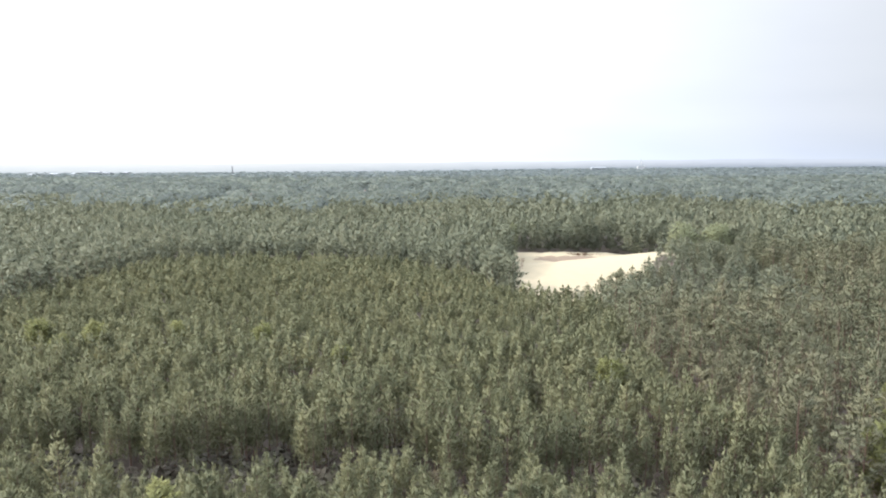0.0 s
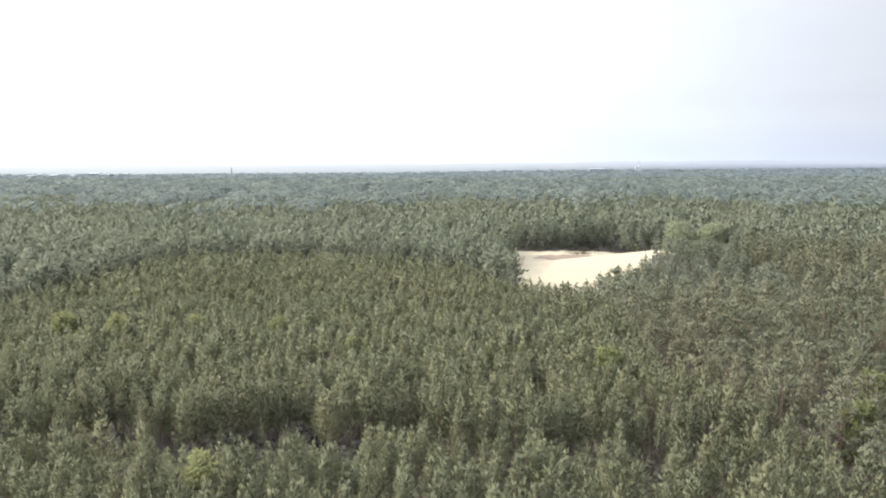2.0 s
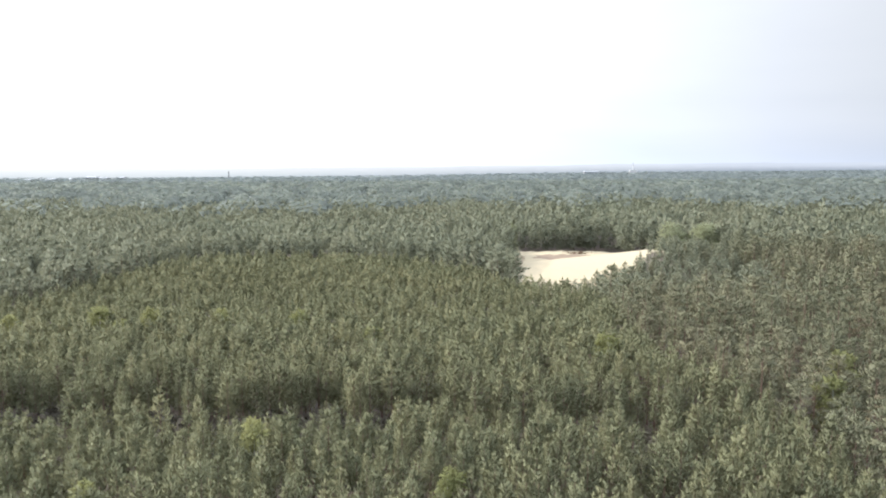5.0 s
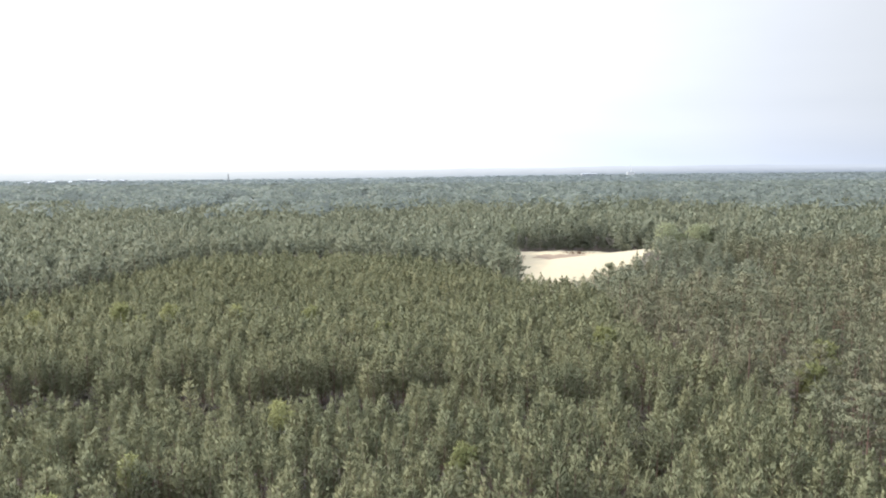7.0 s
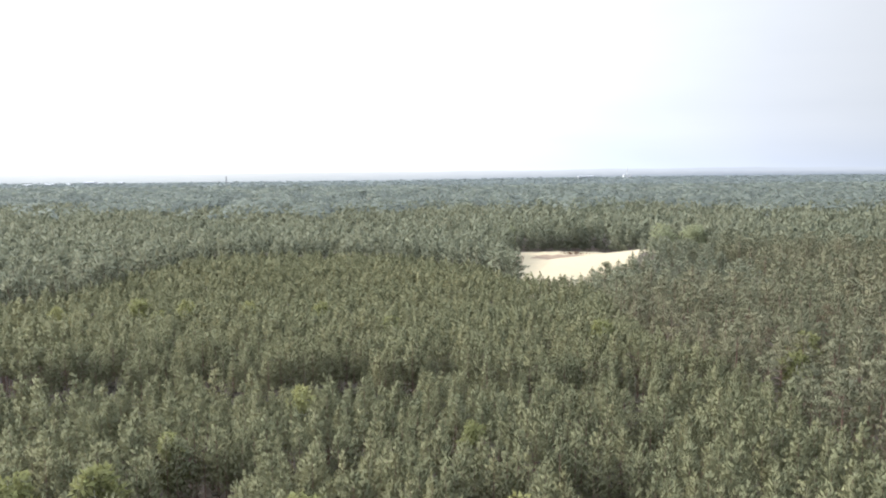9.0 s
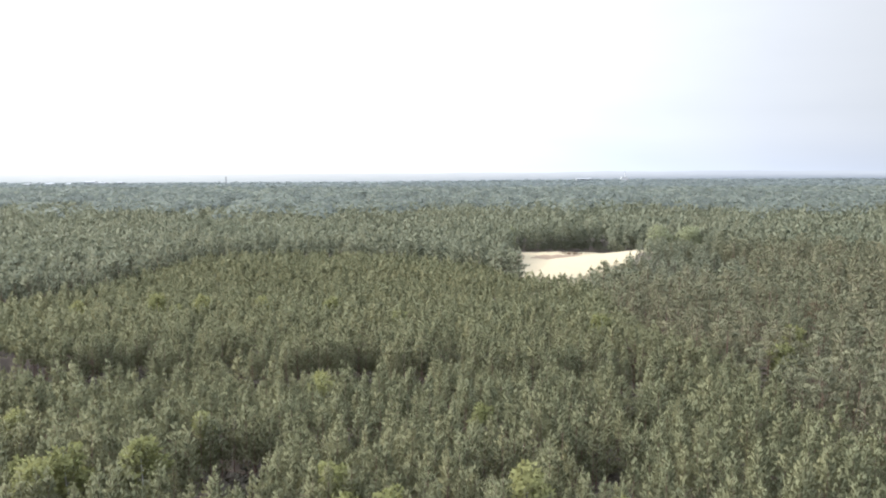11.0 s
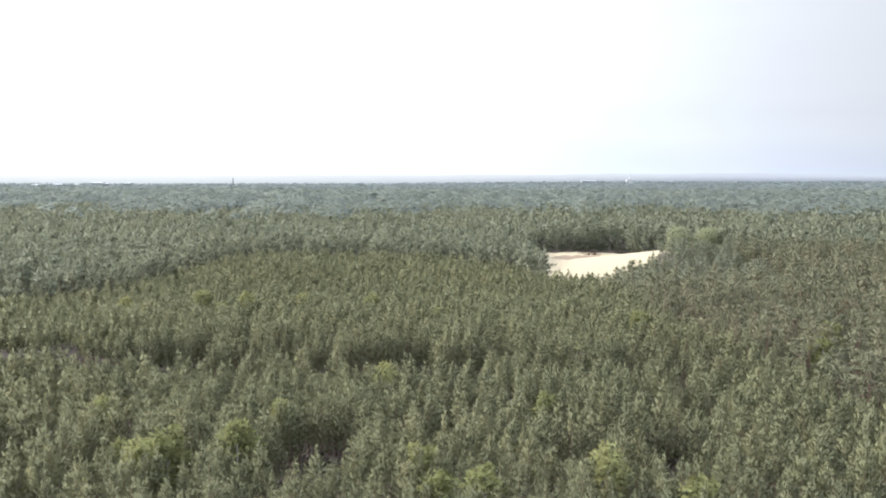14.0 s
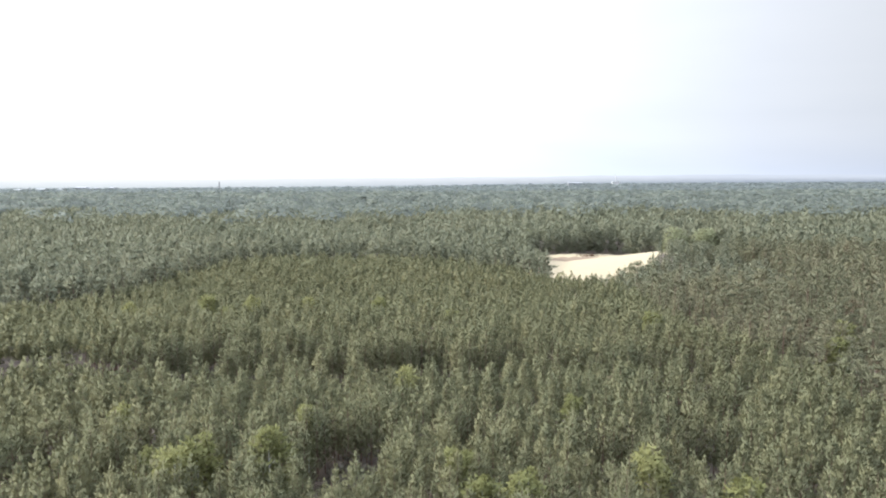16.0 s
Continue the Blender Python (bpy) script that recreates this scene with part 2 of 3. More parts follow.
def old_pine(seed, pads, per, length, width, wide=2.6, base=6.0, top=14.6):
    """Crown of an old pine: flat pads of needles in uneven layers with gaps between them, under a rounded top."""
    r = np.random.RandomState(seed)
    P, D, C, T = [], [], [], []
    layers = max(4, pads // 4)
    for k in range(pads):
        u = min(((k % layers) + r.uniform(-0.2, 0.2)) / (layers - 1), 1.0)
        u = max(u, 0.0)
        z = base + (top - 0.7 - base) * u
        reach = wide * math.sqrt(max(0.02, 1 - (max(0, u - 0.2) / 0.82) ** 2)) * r.uniform(0.35, 1.08)
        a = k * 2.4 + r.uniform(-0.6, 0.6)
        size = r.uniform(0.55, 0.95) * (0.75 + 0.25 * reach / wide)
        out = np.array((math.cos(a), math.sin(a), 0.0))
        o = r.normal(size=(per, 3)) * (size * 0.52, size * 0.52, 0.2)
        o[:, 2] -= 0.12 * (o[:, 0] ** 2 + o[:, 1] ** 2)
        c = out * reach + np.array((0, 0, z))
        P.append(c + o), T.append(r.uniform(0.4, 1.0, per))
        D.append(out * 0.45 + o * (0.7, 0.7, 0) + np.array((0, 0, 0.6)) + r.normal(size=(per, 3)) * 0.3)
        C.append(np.tile(c - np.array((0, 0, 0.55)), (per, 1)))
    return shoots(r, np.concatenate(P), unit(np.concatenate(D)), np.concatenate(C), np.concatenate(T), length, width, (0, 0, base + 0.3 * (top - base)))


def broadleaf(seed, lobes, per, length, width, high=11.0, wide=2.3, base=2.0):
    """Crown of a birch or other leafy tree: lobes of small leaf sprays on an egg-shaped outline."""
    r = np.random.RandomState(seed)
    P, D, L, W = [], [], [], []
    for k in range(lobes):
        u = r.uniform(0, 1)
        a = r.uniform(0, 6.3)
        z = base + (high - base) * (0.08 + 0.84 * u)
        reach = wide * math.sqrt(max(0.02, 1 - abs(2 * u - 0.85) ** 2.2 * 0.72)) * r.uniform(0.35, 0.85)
        c = np.array((math.cos(a) * reach, math.sin(a) * reach, z))
        size = r.uniform(0.28, 0.45) * wide
        for q in range(per):
            o = unit(r.normal(size=3)) * size * r.uniform(0.5, 1.0)
            P.append(c + o)
            D.append(o / size + r.normal(size=3) * 0.6 + (0, 0, 0.25))
            L.append(length * r.uniform(0.7, 1.3))
            W.append(width * r.uniform(0.8, 1.2))
    return tufts(np.array(P), unit(np.array(D)), np.array(L), np.array(W), False, r, None, (0, 0, (base + high) * 0.45), 0.8, 0.8)


def trunk_shape(high, thick, seed, limbs=0, sides=5):
    """A tapered stem with a slight lean, and thin limbs if wanted. Vertices and quads."""
    r = np.random.RandomState(seed)
    V, F = [], []

    def tube(pts, rad):
        base = len(V)
        for (p, q) in zip(pts, rad):
            for k in range(sides):
                t = k * 2 * math.pi / sides
                V.append((p[0] + math.cos(t) * q, p[1] + math.sin(t) * q, p[2]))
        for i in range(len(pts) - 1):
            for k in range(sides):
                a, b2 = base + i * sides + k, base + i * sides + (k + 1) % sides
                F.append((a, b2, b2 + sides, a + sides))
    bend = r.normal(size=2) * 0.12
    heights = np.linspace(-0.3, high * 0.96, 6)
    tube([(bend[0] * (h / high) ** 2, bend[1] * (h / high) ** 2, h) for h in heights],
         [thick * (1 - 0.85 * max(h, 0) / high) for h in heights])
    for k in range(limbs):
        h = high * r.uniform(0.35, 0.85)
        a, ln = r.uniform(0, 6.3), high * r.uniform(0.07, 0.13)
        tube([(0, 0, h), (math.cos(a) * ln, math.sin(a) * ln, h + ln * 0.45)], [thick * 0.22, thick * 0.08])
    return np.array(V, dtype=float), np.array(F)


def spread(template, xy, z, scale, turn, tone, squash=None):
    """Copies of a crown template (verts, tips) on the points xy, joined: vertices (n, 3), growth (n, 4)."""
    v, w, nv = template
    v, w, nv = v.reshape(-1, 3), w.reshape(-1), nv.reshape(-1, 3)
    n = len(xy)
    c, s_ = np.cos(turn)[:, None], np.sin(turn)[:, None]
    wide = (scale if squash is None else scale * squash)[:, None]
    X = (v[None, :, 0] * c - v[None, :, 1] * s_) * wide + xy[:, 0:1]
    Y = (v[None, :, 0] * s_ + v[None, :, 1] * c) * wide + xy[:, 1:2]
    Z = v[None, :, 2] * scale[:, None] + z[:, None]
    g = np.empty((n, len(v), 4), dtype=np.float32)
    g[..., 0], g[..., 1], g[..., 2], g[..., 3] = tone[:, None], w[None, :], 0, 1
    N = np.stack([nv[None, :, 0] * c - nv[None, :, 1] * s_, nv[None, :, 0] * s_ + nv[None, :, 1] * c,
                  np.broadcast_to(nv[None, :, 2], X.shape)], -1)
    return np.stack([X, Y, Z], -1).reshape(-1, 3), g.reshape(-1, 4), N.reshape(-1, 3)


def wood(name, templates, xy, z, scale, mat, squash=None, patches=0.0):
    """One joined stand of trees as a single object."""
    pick = rng.randint(0, len(templates), len(xy))
    turn, tone = rng.uniform(0, 6.3, len(xy)), rng.uniform(0, 1, len(xy))
    if patches:
        swell = sum(np.sin(xy[:, 0] / (patches * q) + a) * np.sin(xy[:, 1] / (patches * 1.8 * q) + 2 * a)
                    for q, a in ((1.0, 0.3), (0.55, 1.9), (1.9, 4.0), (0.3, 2.6)))
        tone = np.clip(0.42 + 0.32 * swell + 0.5 * (tone - 0.5), 0, 0.999)
    V, G, N = [], [], []
    for k, t in enumerate(templates):
        m = pick == k
        if m.any():
            v, g, nn = spread(t, xy[m], z[m], scale[m], turn[m], tone[m], None if squash is None else squash[m])
            V.append(v), G.append(g), N.append(nn)
    V, G, N = np.concatenate(V), np.concatenate(G), np.concatenate(N)
    me = quad_mesh(name, V, np.arange(len(V)).reshape(-1, 3), G, N)
    me.materials.append(mat)
    return new(name, me)


def stems(name, xy, z, high, thick, mat):
    """The trunks of a stand, joined."""
    v, f = trunk_shape(1.0, 1.0, 3, 0, 4)
    v = v[4:]
    f = f[4:] - 4
    n = len(xy)
    X = np.empty((n, len(v), 3))
    X[..., 0] = v[None, :, 0] * thick[:, None] + xy[:, 0:1]
    X[..., 1] = v[None, :, 1] * thick[:, None] + xy[:, 1:2]
    X[..., 2] = v[None, :, 2] * high[:, None] + z[:, None]
    F = f[None] + (np.arange(n) * len(v))[:, None, None]
    me = quad_mesh(name, X.reshape(-1, 3), F.reshape(-1, 4))
    me.materials.append(mat)
    return new(name, me)


def scatter(x0, x1, y0, y1, step, jitter=0.38):
    """Points on a jittered hexagonal grid."""
    ys = np.arange(y0, y1, step * 0.87)
    xs = np.arange(x0, x1, step)
    X, Y = np.meshgrid(xs, ys)
    X = X + (np.arange(len(ys)) % 2)[:, None] * step * 0.5
    p = np.stack([X.ravel(), Y.ravel()], 1)
    return p + rng.uniform(-jitter, jitter, p.shape) * step


def in_sight(p, slack=26.0, eye=(0.0, -53.0), slope=0.668):
    """The wedge of land in front of the flight line."""
    return np.abs(p[:, 0] - eye[0]) < slope * (p[:, 1] - eye[1]) + slack


# ---------------------------------------------------------------- land
def smooth(e0, e1, v):
    t = np.clip((v - e0) / (e1 - e0), 0, 1)
    return t * t * (3 - 2 * t)


def land(x, y):
    """Height of the ground: flat forest land, with one dune that climbs to its eastern brow."""
    x, y = np.asarray(x, float), np.asarray(y, float)
    crest = np.interp(x, [30, 54, 75, 92, 110], [292, 296, 292, 286, 280])
    climb = np.interp(x, [20, 36, 54, 70, 92, 105, 130], [0, 0.5, 3.0, 5.0, 8.2, 6.5, 0])
    rise = climb * smooth(-62, -4, y - crest) * (1 - smooth(4, 22, y - crest))
    bank = (1.5 + 0.28 * np.sin(x * 0.24) + 0.14 * np.sin(x * 0.85 + 1)) * smooth(316, 331, y) * (1 - smooth(340, 352, y)) * smooth(30, 42, x) * (1 - smooth(74, 92, x))
    shoulder = 2.4 * smooth(215, 265, y) * (1 - smooth(390, 470, y)) * smooth(-20, 30, x) * (1 - smooth(150, 220, x))
    roll = 0.5 * np.sin(x * 0.021 + 1) * np.sin(y * 0.017)
    return rise + bank + shoulder + roll


def sand_here(x, y):
    w = 3.0 * np.sin(y * 0.11) + 2.0 * np.sin(y * 0.31 + 1) + 1.5 * np.sin(x * 0.4)
    west = 29.2 + w * 0.5 + smooth(290, 335, y) * 7
    east = np.interp(y, [222, 245, 284, 300, 345], [52, 68, 95, 97, 90]) + w * 0.5
    near = 222 + 4 * np.sin(x * 0.13)
    far = 342 + 2.0 * np.sin(x * 0.17 + 1)
    return (x > west) & (x < east) & (y > near) & (y < far)


def sand_patch(x, y):
    """The open sand and the bare spots under the trees east of it."""
    return sand_here(x, y) | (((x - 103) / 11) ** 2 + ((y - 284) / 8 + 0.4 * np.sin(x * 0.9)) ** 2 < 1)


def grid_mesh(name, xs, ys, lift, keep=None):
    X, Y = np.meshgrid(xs, ys)
    Z = land(X, Y) + (lift if keep is not None else np.where(sand_here(X, Y), -0.35, 0.0))
    nx = len(xs)
    i = np.arange(len(ys) - 1)[:, None] * nx + np.arange(nx - 1)[None]
    q = np.stack([i, i + 1, i + nx + 1, i + nx], -1).reshape(-1, 4)
    v = np.stack([X, Y, Z], -1).reshape(-1, 3)
    if keep is not None:
        c = v[q].mean(1)
        q = q[keep(c[:, 0], c[:, 1])]
        used = np.unique(q)
        back = np.full(len(v), -1)
        back[used] = np.arange(len(used))
        v, q = v[used], back[q]
    me = quad_mesh(name, v, q)
    me.polygons.foreach_set("use_smooth", np.ones(len(q), dtype=bool))
    return me


lines_x = np.concatenate([[-4900, -3000, -1500, -700, -350], np.arange(-200, 20, 6.0), np.arange(20, 114, 2.0), np.arange(116, 260, 6.0), [350, 700, 1500, 3000, 4900]])
lines_y = np.concatenate([[-1500, -600, -250, -100], np.arange(0, 212, 6.0), np.arange(214, 352, 2.0), np.arange(354, 480, 6.0), [600, 900, 1500, 2500, 3800, 4950]])
me = grid_mesh("ground", lines_x, lines_y, 0.0)
me.materials.append(FLOOR)
ground = tagged(new("ground", me), "brown needle-covered sandy forest floor reaching the horizon", "ground", kind="structure")


me = grid_mesh("sand", np.arange(20, 112, 0.8), np.arange(214, 350, 0.8), 0.08, sand_patch)
me.materials.append(SAND)
dune = tagged(new("sand_dune", me), "bare pale yellow sand dune in a forest clearing", "sand dune", kind="structure")


# ---------------------------------------------------------------- stands
EDGE_X = [-260, -146, -129, -124, -119, -112, -91, -54, -14, 3, 15, 24, 41, 48, 60]
EDGE_Y = [100, 158, 175, 200, 240, 274, 283, 289, 279, 252, 238, 214, 208, 200, 195]


def border_x(y):
    """Where the old pines begin in the east."""
    return np.interp(y, [0, 52, 60, 78, 97, 109, 119, 132, 153, 200], [64, 62, 56, 57, 55, 52, 49, 46, 48, 50])


def is_young(p):
    return (p[:, 1] < np.interp(p[:, 0], EDGE_X, EDGE_Y)) & (p[:, 0] < border_x(p[:, 1]))


def in_ride(p):
    """The overgrown ride across the plantation, narrowed here and there by clumps of pines."""
    x, y = p[:, 0], p[:, 1]
    mid = np.interp(x, [-100, 0, 8, 22, 50], [91.5, 91.5, 89, 87, 88])
    half = np.interp(x, [-100, -60, 0, 8, 18, 24, 46, 54], [12.0, 12.5, 12.5, 7.0, 6.0, 9.0, 9.0, 1.0])
    ragged = 0.82 + 0.22 * np.sin(x * 0.24 + 1.0) + 0.13 * np.sin(x * 0.61)
    clump = 0.5 * np.sin(x * 0.27 + 2.0) + 0.5 * np.sin(x * 0.113 + 0.6)
    near = mid - half * np.where(clump > 0.15, 0.35, 1.0) + 1.6 * np.sin(x * 0.5)
    return (y > near) & (y < mid + half * ragged)


def in_glade(p):
    gone = np.zeros(len(p), bool)
    for gx, gy, rx, ry in ((-31.5, 43.5, 6.0, 13), (-62, 43, 3.5, 7), (20, 43, 6, 8), (7, 40, 5, 7.5), (-50, 39, 4, 7), (-73, 43, 4, 7), (23, 59, 3, 5), (30, 60, 3, 5), (-12, 50, 3, 6),
                           (47, 145, 5, 5), (-70, 108, 4, 6), (-62, 118, 4, 6), (-20, 122, 4, 7), (22, 112, 3, 7)):
        gone |= ((p[:, 0] - gx) / rx) ** 2 + ((p[:, 1] - gy) / ry) ** 2 < 1
    return gone


# crowns, from near to far
Y0 = [pine_crown(10 + k, 13, 7, 14, 0.40, 0.066, 2.2, 2.6, 0.70 + 0.06 * (k % 4), loose=0.8) for k in range(8)]
Y1F = [pine_crown(40 + k, 11, 7, 9, 0.46, 0.10, 2.3, 2.2, 0.70 + 0.06 * (k % 4), loose=0.8) for k in range(8)]
Y1 = [pine_crown(30 + k, 8, 6, 9, 0.44, 0.10, 1.65, 6.0, 0.72 + 0.06 * (k % 4), loose=0.85) for k in range(8)]
Y2 = [pine_crown(50 + k, 6, 6, 6, 0.54, 0.15, 1.6, 6.6, 0.72 + 0.06 * (k % 4), calm=0.3) for k in range(8)]
Y3 = [pine_crown(70 + k, 5, 5, 5, 0.66, 0.21, 1.55, 7.0, 0.72 + 0.06 * (k % 3), calm=0.6, leader=7) for k in range(8)]
Y4 = [pine_crown(90 + k, 4, 4, 4, 0.85, 0.32, 1.55, 7.6, 0.75, loose=0.8, leader=5, calm=1.0) for k in range(8)]
O1 = [old_pine(110 + k, 30, 32, 0.46, 0.11) for k in range(8)]
O2 = [old_pine(130 + k, 24, 18, 0.62, 0.18) for k in range(8)]
E1 = [pine_crown(600 + k, 9, 7, 9, 0.5, 0.12, 2.6, 5.0, 0.5 + 0.05 * (k % 3), 14.2) for k in range(4)]
E2 = [pine_crown(610 + k, 7, 6, 6, 0.62, 0.18, 2.6, 5.6, 0.5 + 0.05 * (k % 3), 14.2, calm=0.3) for k in range(5)]
F1 = [pine_crown(135 + k, 9, 6, 5, 0.75, 0.24, 2.3, 1.6, 0.6) for k in range(4)]
O3 = [old_pine(145 + k, 36, 9, 0.8, 0.26, 2.6, 2.2, 12.4) for k in range(4)]
O4 = [old_pine(148 + k, 16, 8, 0.9, 0.32, 2.4, 6.4, 12.2) for k in range(4)]
F2 = [pine_crown(140 + k, 6, 5, 5, 0.85, 0.28, 2.2, 4.6, 0.62, loose=0.8, calm=0.6) for k in range(8)]
F3 = [pine_crown(150 + k, 4, 5, 3, 1.05, 0.5, 2.2, 6.0, 0.6, loose=0.8, leader=4, calm=0.9) for k in range(8)]
F4 = [pine_crown(170 + k, 3, 4, 3, 1.3, 0.62, 2.3, 6.8, 0.55, loose=0.7, leader=3, calm=1.0) for k in range(8)]
B1 = [broadleaf(190 + k, 36, 34, 0.50, 0.17) for k in range(5)]
B2 = [broadleaf(200 + k, 60, 34, 0.62, 0.22, 11.0, 4.4, 0.8) for k in range(2)]
B4 = [round_crown(210 + k, 60, 2.1, 1.05, 4.4, 3.2, 12.6) for k in range(8)]

B5 = [round_crown(240 + k, 26, 3.4, 1.7, 4.5, 3.2, 12.6) for k in range(8)]

BIRCHES = [
    (-52.0, 34.8, 1.05), (-50.0, 37.7, 1.1), (-57.7, 40.4, 0.85), (-40.8, 39.1, 1.1), (-38.8, 56.4, 0.9), (-69.4, 57.9, 0.9), (-15.2, 35.2, 1.0),
    (-12.7, 27.0, 0.95), (-7.4, 27.4, 1.0), (3.8, 59.0, 0.9), (8.2, 30.9, 1.1), (18.1, 25.6, 1.0), (-23.6, 72.5, 1.0),
    (74, 102, 1.15), (66.5, 90, 1.05), (-85, 150, 1.1), (-78, 146, 0.9),
    (-72, 149.5, 1.05), (-107, 148, 0.95), (-57, 159, 0.9), (-35, 153, 0.95), (36, 119, 1.1), (-14, 136, 0.9), (17, 270, 0.8),
    (35.5, 349, 1.2, 0.8), (110, 318, 1.36, 1.05), (125, 312, 1.36, 1.0)]


# pines with dying, rust-brown boughs: place and height
RUSTY = [(94.9, 132.6, 14.2), (71.5, 123.5, 13.6), (69, 108.4, 14.0), (67.7, 79.1, 13.8), (16.7, 82.6, 7.6), (6.2, 85.4, 8.0)]


VILLAGE = [(-123, 985), (-306, 921), (-310, 954), (-292, 970), (-286, 1106), (-262, 905), (-60, 1010)]


def outside_village(p):
    out = np.ones(len(p), bool)
    for x, y in VILLAGE:
        u = (y - p[:, 1]) / 240.0
        out &= ~((u > -0.06) & (u < 1) & (np.abs(p[:, 0] - x * p[:, 1] / y) < 7.5))
    return out


def clear_of_birches(p, room):
    d = np.stack([(p[:, 0] - b2[0]) ** 2 + (p[:, 1] - b2[1]) ** 2 for b2 in BIRCHES + RUSTY]).min(0)
    front = np.zeros(len(p), bool)
    for x, y, k, wide in BIRCHES[-3:]:
        front |= (np.abs(p[:, 0] - x * p[:, 1] / y) < (4.0 if x < 100 else 6.0)) & (p[:, 1] < y) & (p[:, 1] > y - (12 if x < 100 else 7))
        front |= (p[:, 0] < x) & (p[:, 0] > x - 22) & (p[:, 1] > y - 3) & (p[:, 1] < y + 7)
    return (d > room * room) & ~front


young = scatter(-240, 66, 16, 292, 2.45, 0.46)
young = young[clear_of_birches(young, 2.4) & is_young(young) & in_sight(young) & ~in_glade(young)]
stunted = in_ride(young)
kept = ~stunted | (rng.uniform(size=len(stunted)) < 0.6)
young, stunted = young[kept], stunted[kept]
reach = np.maximum.reduce([np.full(len(young), 78.0), young[:, 1], np.abs(young[:, 0] + 3) * 1.55])
size = (0.99 + np.clip(rng.normal(size=len(young)), -2, 1.8) * 0.13) * (1 - 0.16 * smooth(110, 170, young[:, 1]))
size[stunted] *= rng.uniform(0.2, 0.46, stunted.sum())
zs = land(young[:, 0], young[:, 1])

order = np.argsort(young[:, 1] + np.abs(young[:, 0]) * 0.25)
single = np.zeros(len(young), bool)
single[order[:290]] = True


def part(name, mesh, mat, parent, label=""):
    if not mesh.materials:
        mesh.materials.append(mat)
    ob = new(name, mesh)
    ob.parent = parent
    return tagged(ob, label) if label else ob


def make_tree(name, crown, leaf, bark, high, thick, seed, limbs):
    ob = new(name)
    v, f = trunk_shape(high, thick, seed, limbs)
    part("trunk", quad_mesh("trunk", v, f), bark, ob)
    cv, cw, cn = crown
    g = np.zeros((cw.size, 4))
    g[:, 1], g[:, 3] = cw.ravel(), 1
    part("crown", quad_mesh("crown", cv.reshape(-1, 3), np.arange(cw.size).reshape(-1, 3), g, cn.reshape(-1, 3)), leaf, ob)
    return ob


models = []
for k, c in enumerate(Y0):
    ob = make_tree("pine_tree", c, YOUNG, BARK, 11.3, 0.13, 300 + k, 14)
    models.append(tagged(ob, "young sage-green pine with upright needle candles in a plantation", "tree", "plantation pines"))
for n, i in enumerate(np.nonzero(single)[0]):
    s1 = size[i]
    m = Matrix.LocRotScale((young[i, 0], young[i, 1], zs[i]), Euler((0, 0, rng.uniform(0, 6.3))), None)
    ob = models[n] if n < len(models) else copy_thing(models[n % len(models)], m)
    w1 = s1 * rng.uniform(0.85, 1.2)
    ob.matrix_basis = m @ Matrix.Diagonal((w1, w1, s1, 1))

rest = ~single
# the rows that face an opening keep their lower limbs
bare = np.zeros(len(young), bool)
for dx, dy in ((0, -4), (0, -8), (-3, -5), (3, -5)):
    q = young + np.array((dx, dy), float)
    bare |= in_ride(q) | in_glade(q)
bare &= rest & (reach < 130)
ob = wood("young_pine_stand", Y1F, young[bare], zs[bare], size[bare], YOUNG, rng.uniform(0.85, 1.25, bare.sum()))
tagged(ob, "young sage-green pines facing an overgrown forest ride", "trees", kind="stuff")
rest &= ~bare
for nm, lo, hi, tpl in (("near", 0, 92, Y1), ("mid", 92, 130, Y2), ("far", 130, 195, Y3), ("rear", 195, 999, Y4)):
    m = rest & (reach >= lo) & (reach < hi)
    ob = wood("young_pine_stand", tpl, young[m], zs[m], size[m], YOUNG, rng.uniform(0.82, 1.22, m.sum()))
    tagged(ob, "dense plantation of young sage-green pines, %s rows" % nm, "trees", kind="stuff")
rest = ~single & (reach < 150)
ob = stems("young_pine_trunks", young[rest], zs[rest], size[rest] * 11.0, size[rest] * 0.12, BARK)
tagged(ob, "slim reddish-brown trunks of plantation pines", "trunks", kind="stuff")

# brush on the floor of the ride and the glades, dark partly as painted shade
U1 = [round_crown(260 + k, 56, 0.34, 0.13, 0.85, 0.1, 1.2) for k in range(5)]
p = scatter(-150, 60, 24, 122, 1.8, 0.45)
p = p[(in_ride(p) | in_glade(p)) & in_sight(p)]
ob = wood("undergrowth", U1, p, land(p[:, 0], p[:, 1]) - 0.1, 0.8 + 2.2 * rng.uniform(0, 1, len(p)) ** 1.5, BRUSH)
tagged(ob, "dark brown brush and saplings, toned for shade, on the overgrown forest ride", "undergrowth", kind="stuff")

def wood_line(p):
    """Where the pines give way to mixed woods."""
    return 700 + 45 * np.sin(p[:, 0] * 0.011 + 0.6) + 28 * np.sin(p[:, 0] * 0.031 + 2)


# old pines in the east and beyond the plantation
old = np.concatenate([np.concatenate([q[(q[:, 0] > 40) == side] for side, q in ((False, scatter(-420, 460, 20, 430, 4.8, 0.46)), (True, scatter(-420, 460, 20, 430, 4.3, 0.46)))]), scatter(-560, 620, 433, 760, 6.0, 0.45)])
ring = (old[:, 1] < wood_line(old) + rng.uniform(-150, 50, len(old)))
ring &= ~is_young(old + np.array([0, -5.0])) & ~is_young(old) & in_sight(old)
ring &= ~sand_here(old[:, 0], old[:, 1])
ring &= ~sand_here(old[:, 0] - 1.5, old[:, 1] + 2) & ~sand_here(old[:, 0] + 2, old[:, 1] + 8) & ~sand_here(old[:, 0], old[:, 1] - 2)
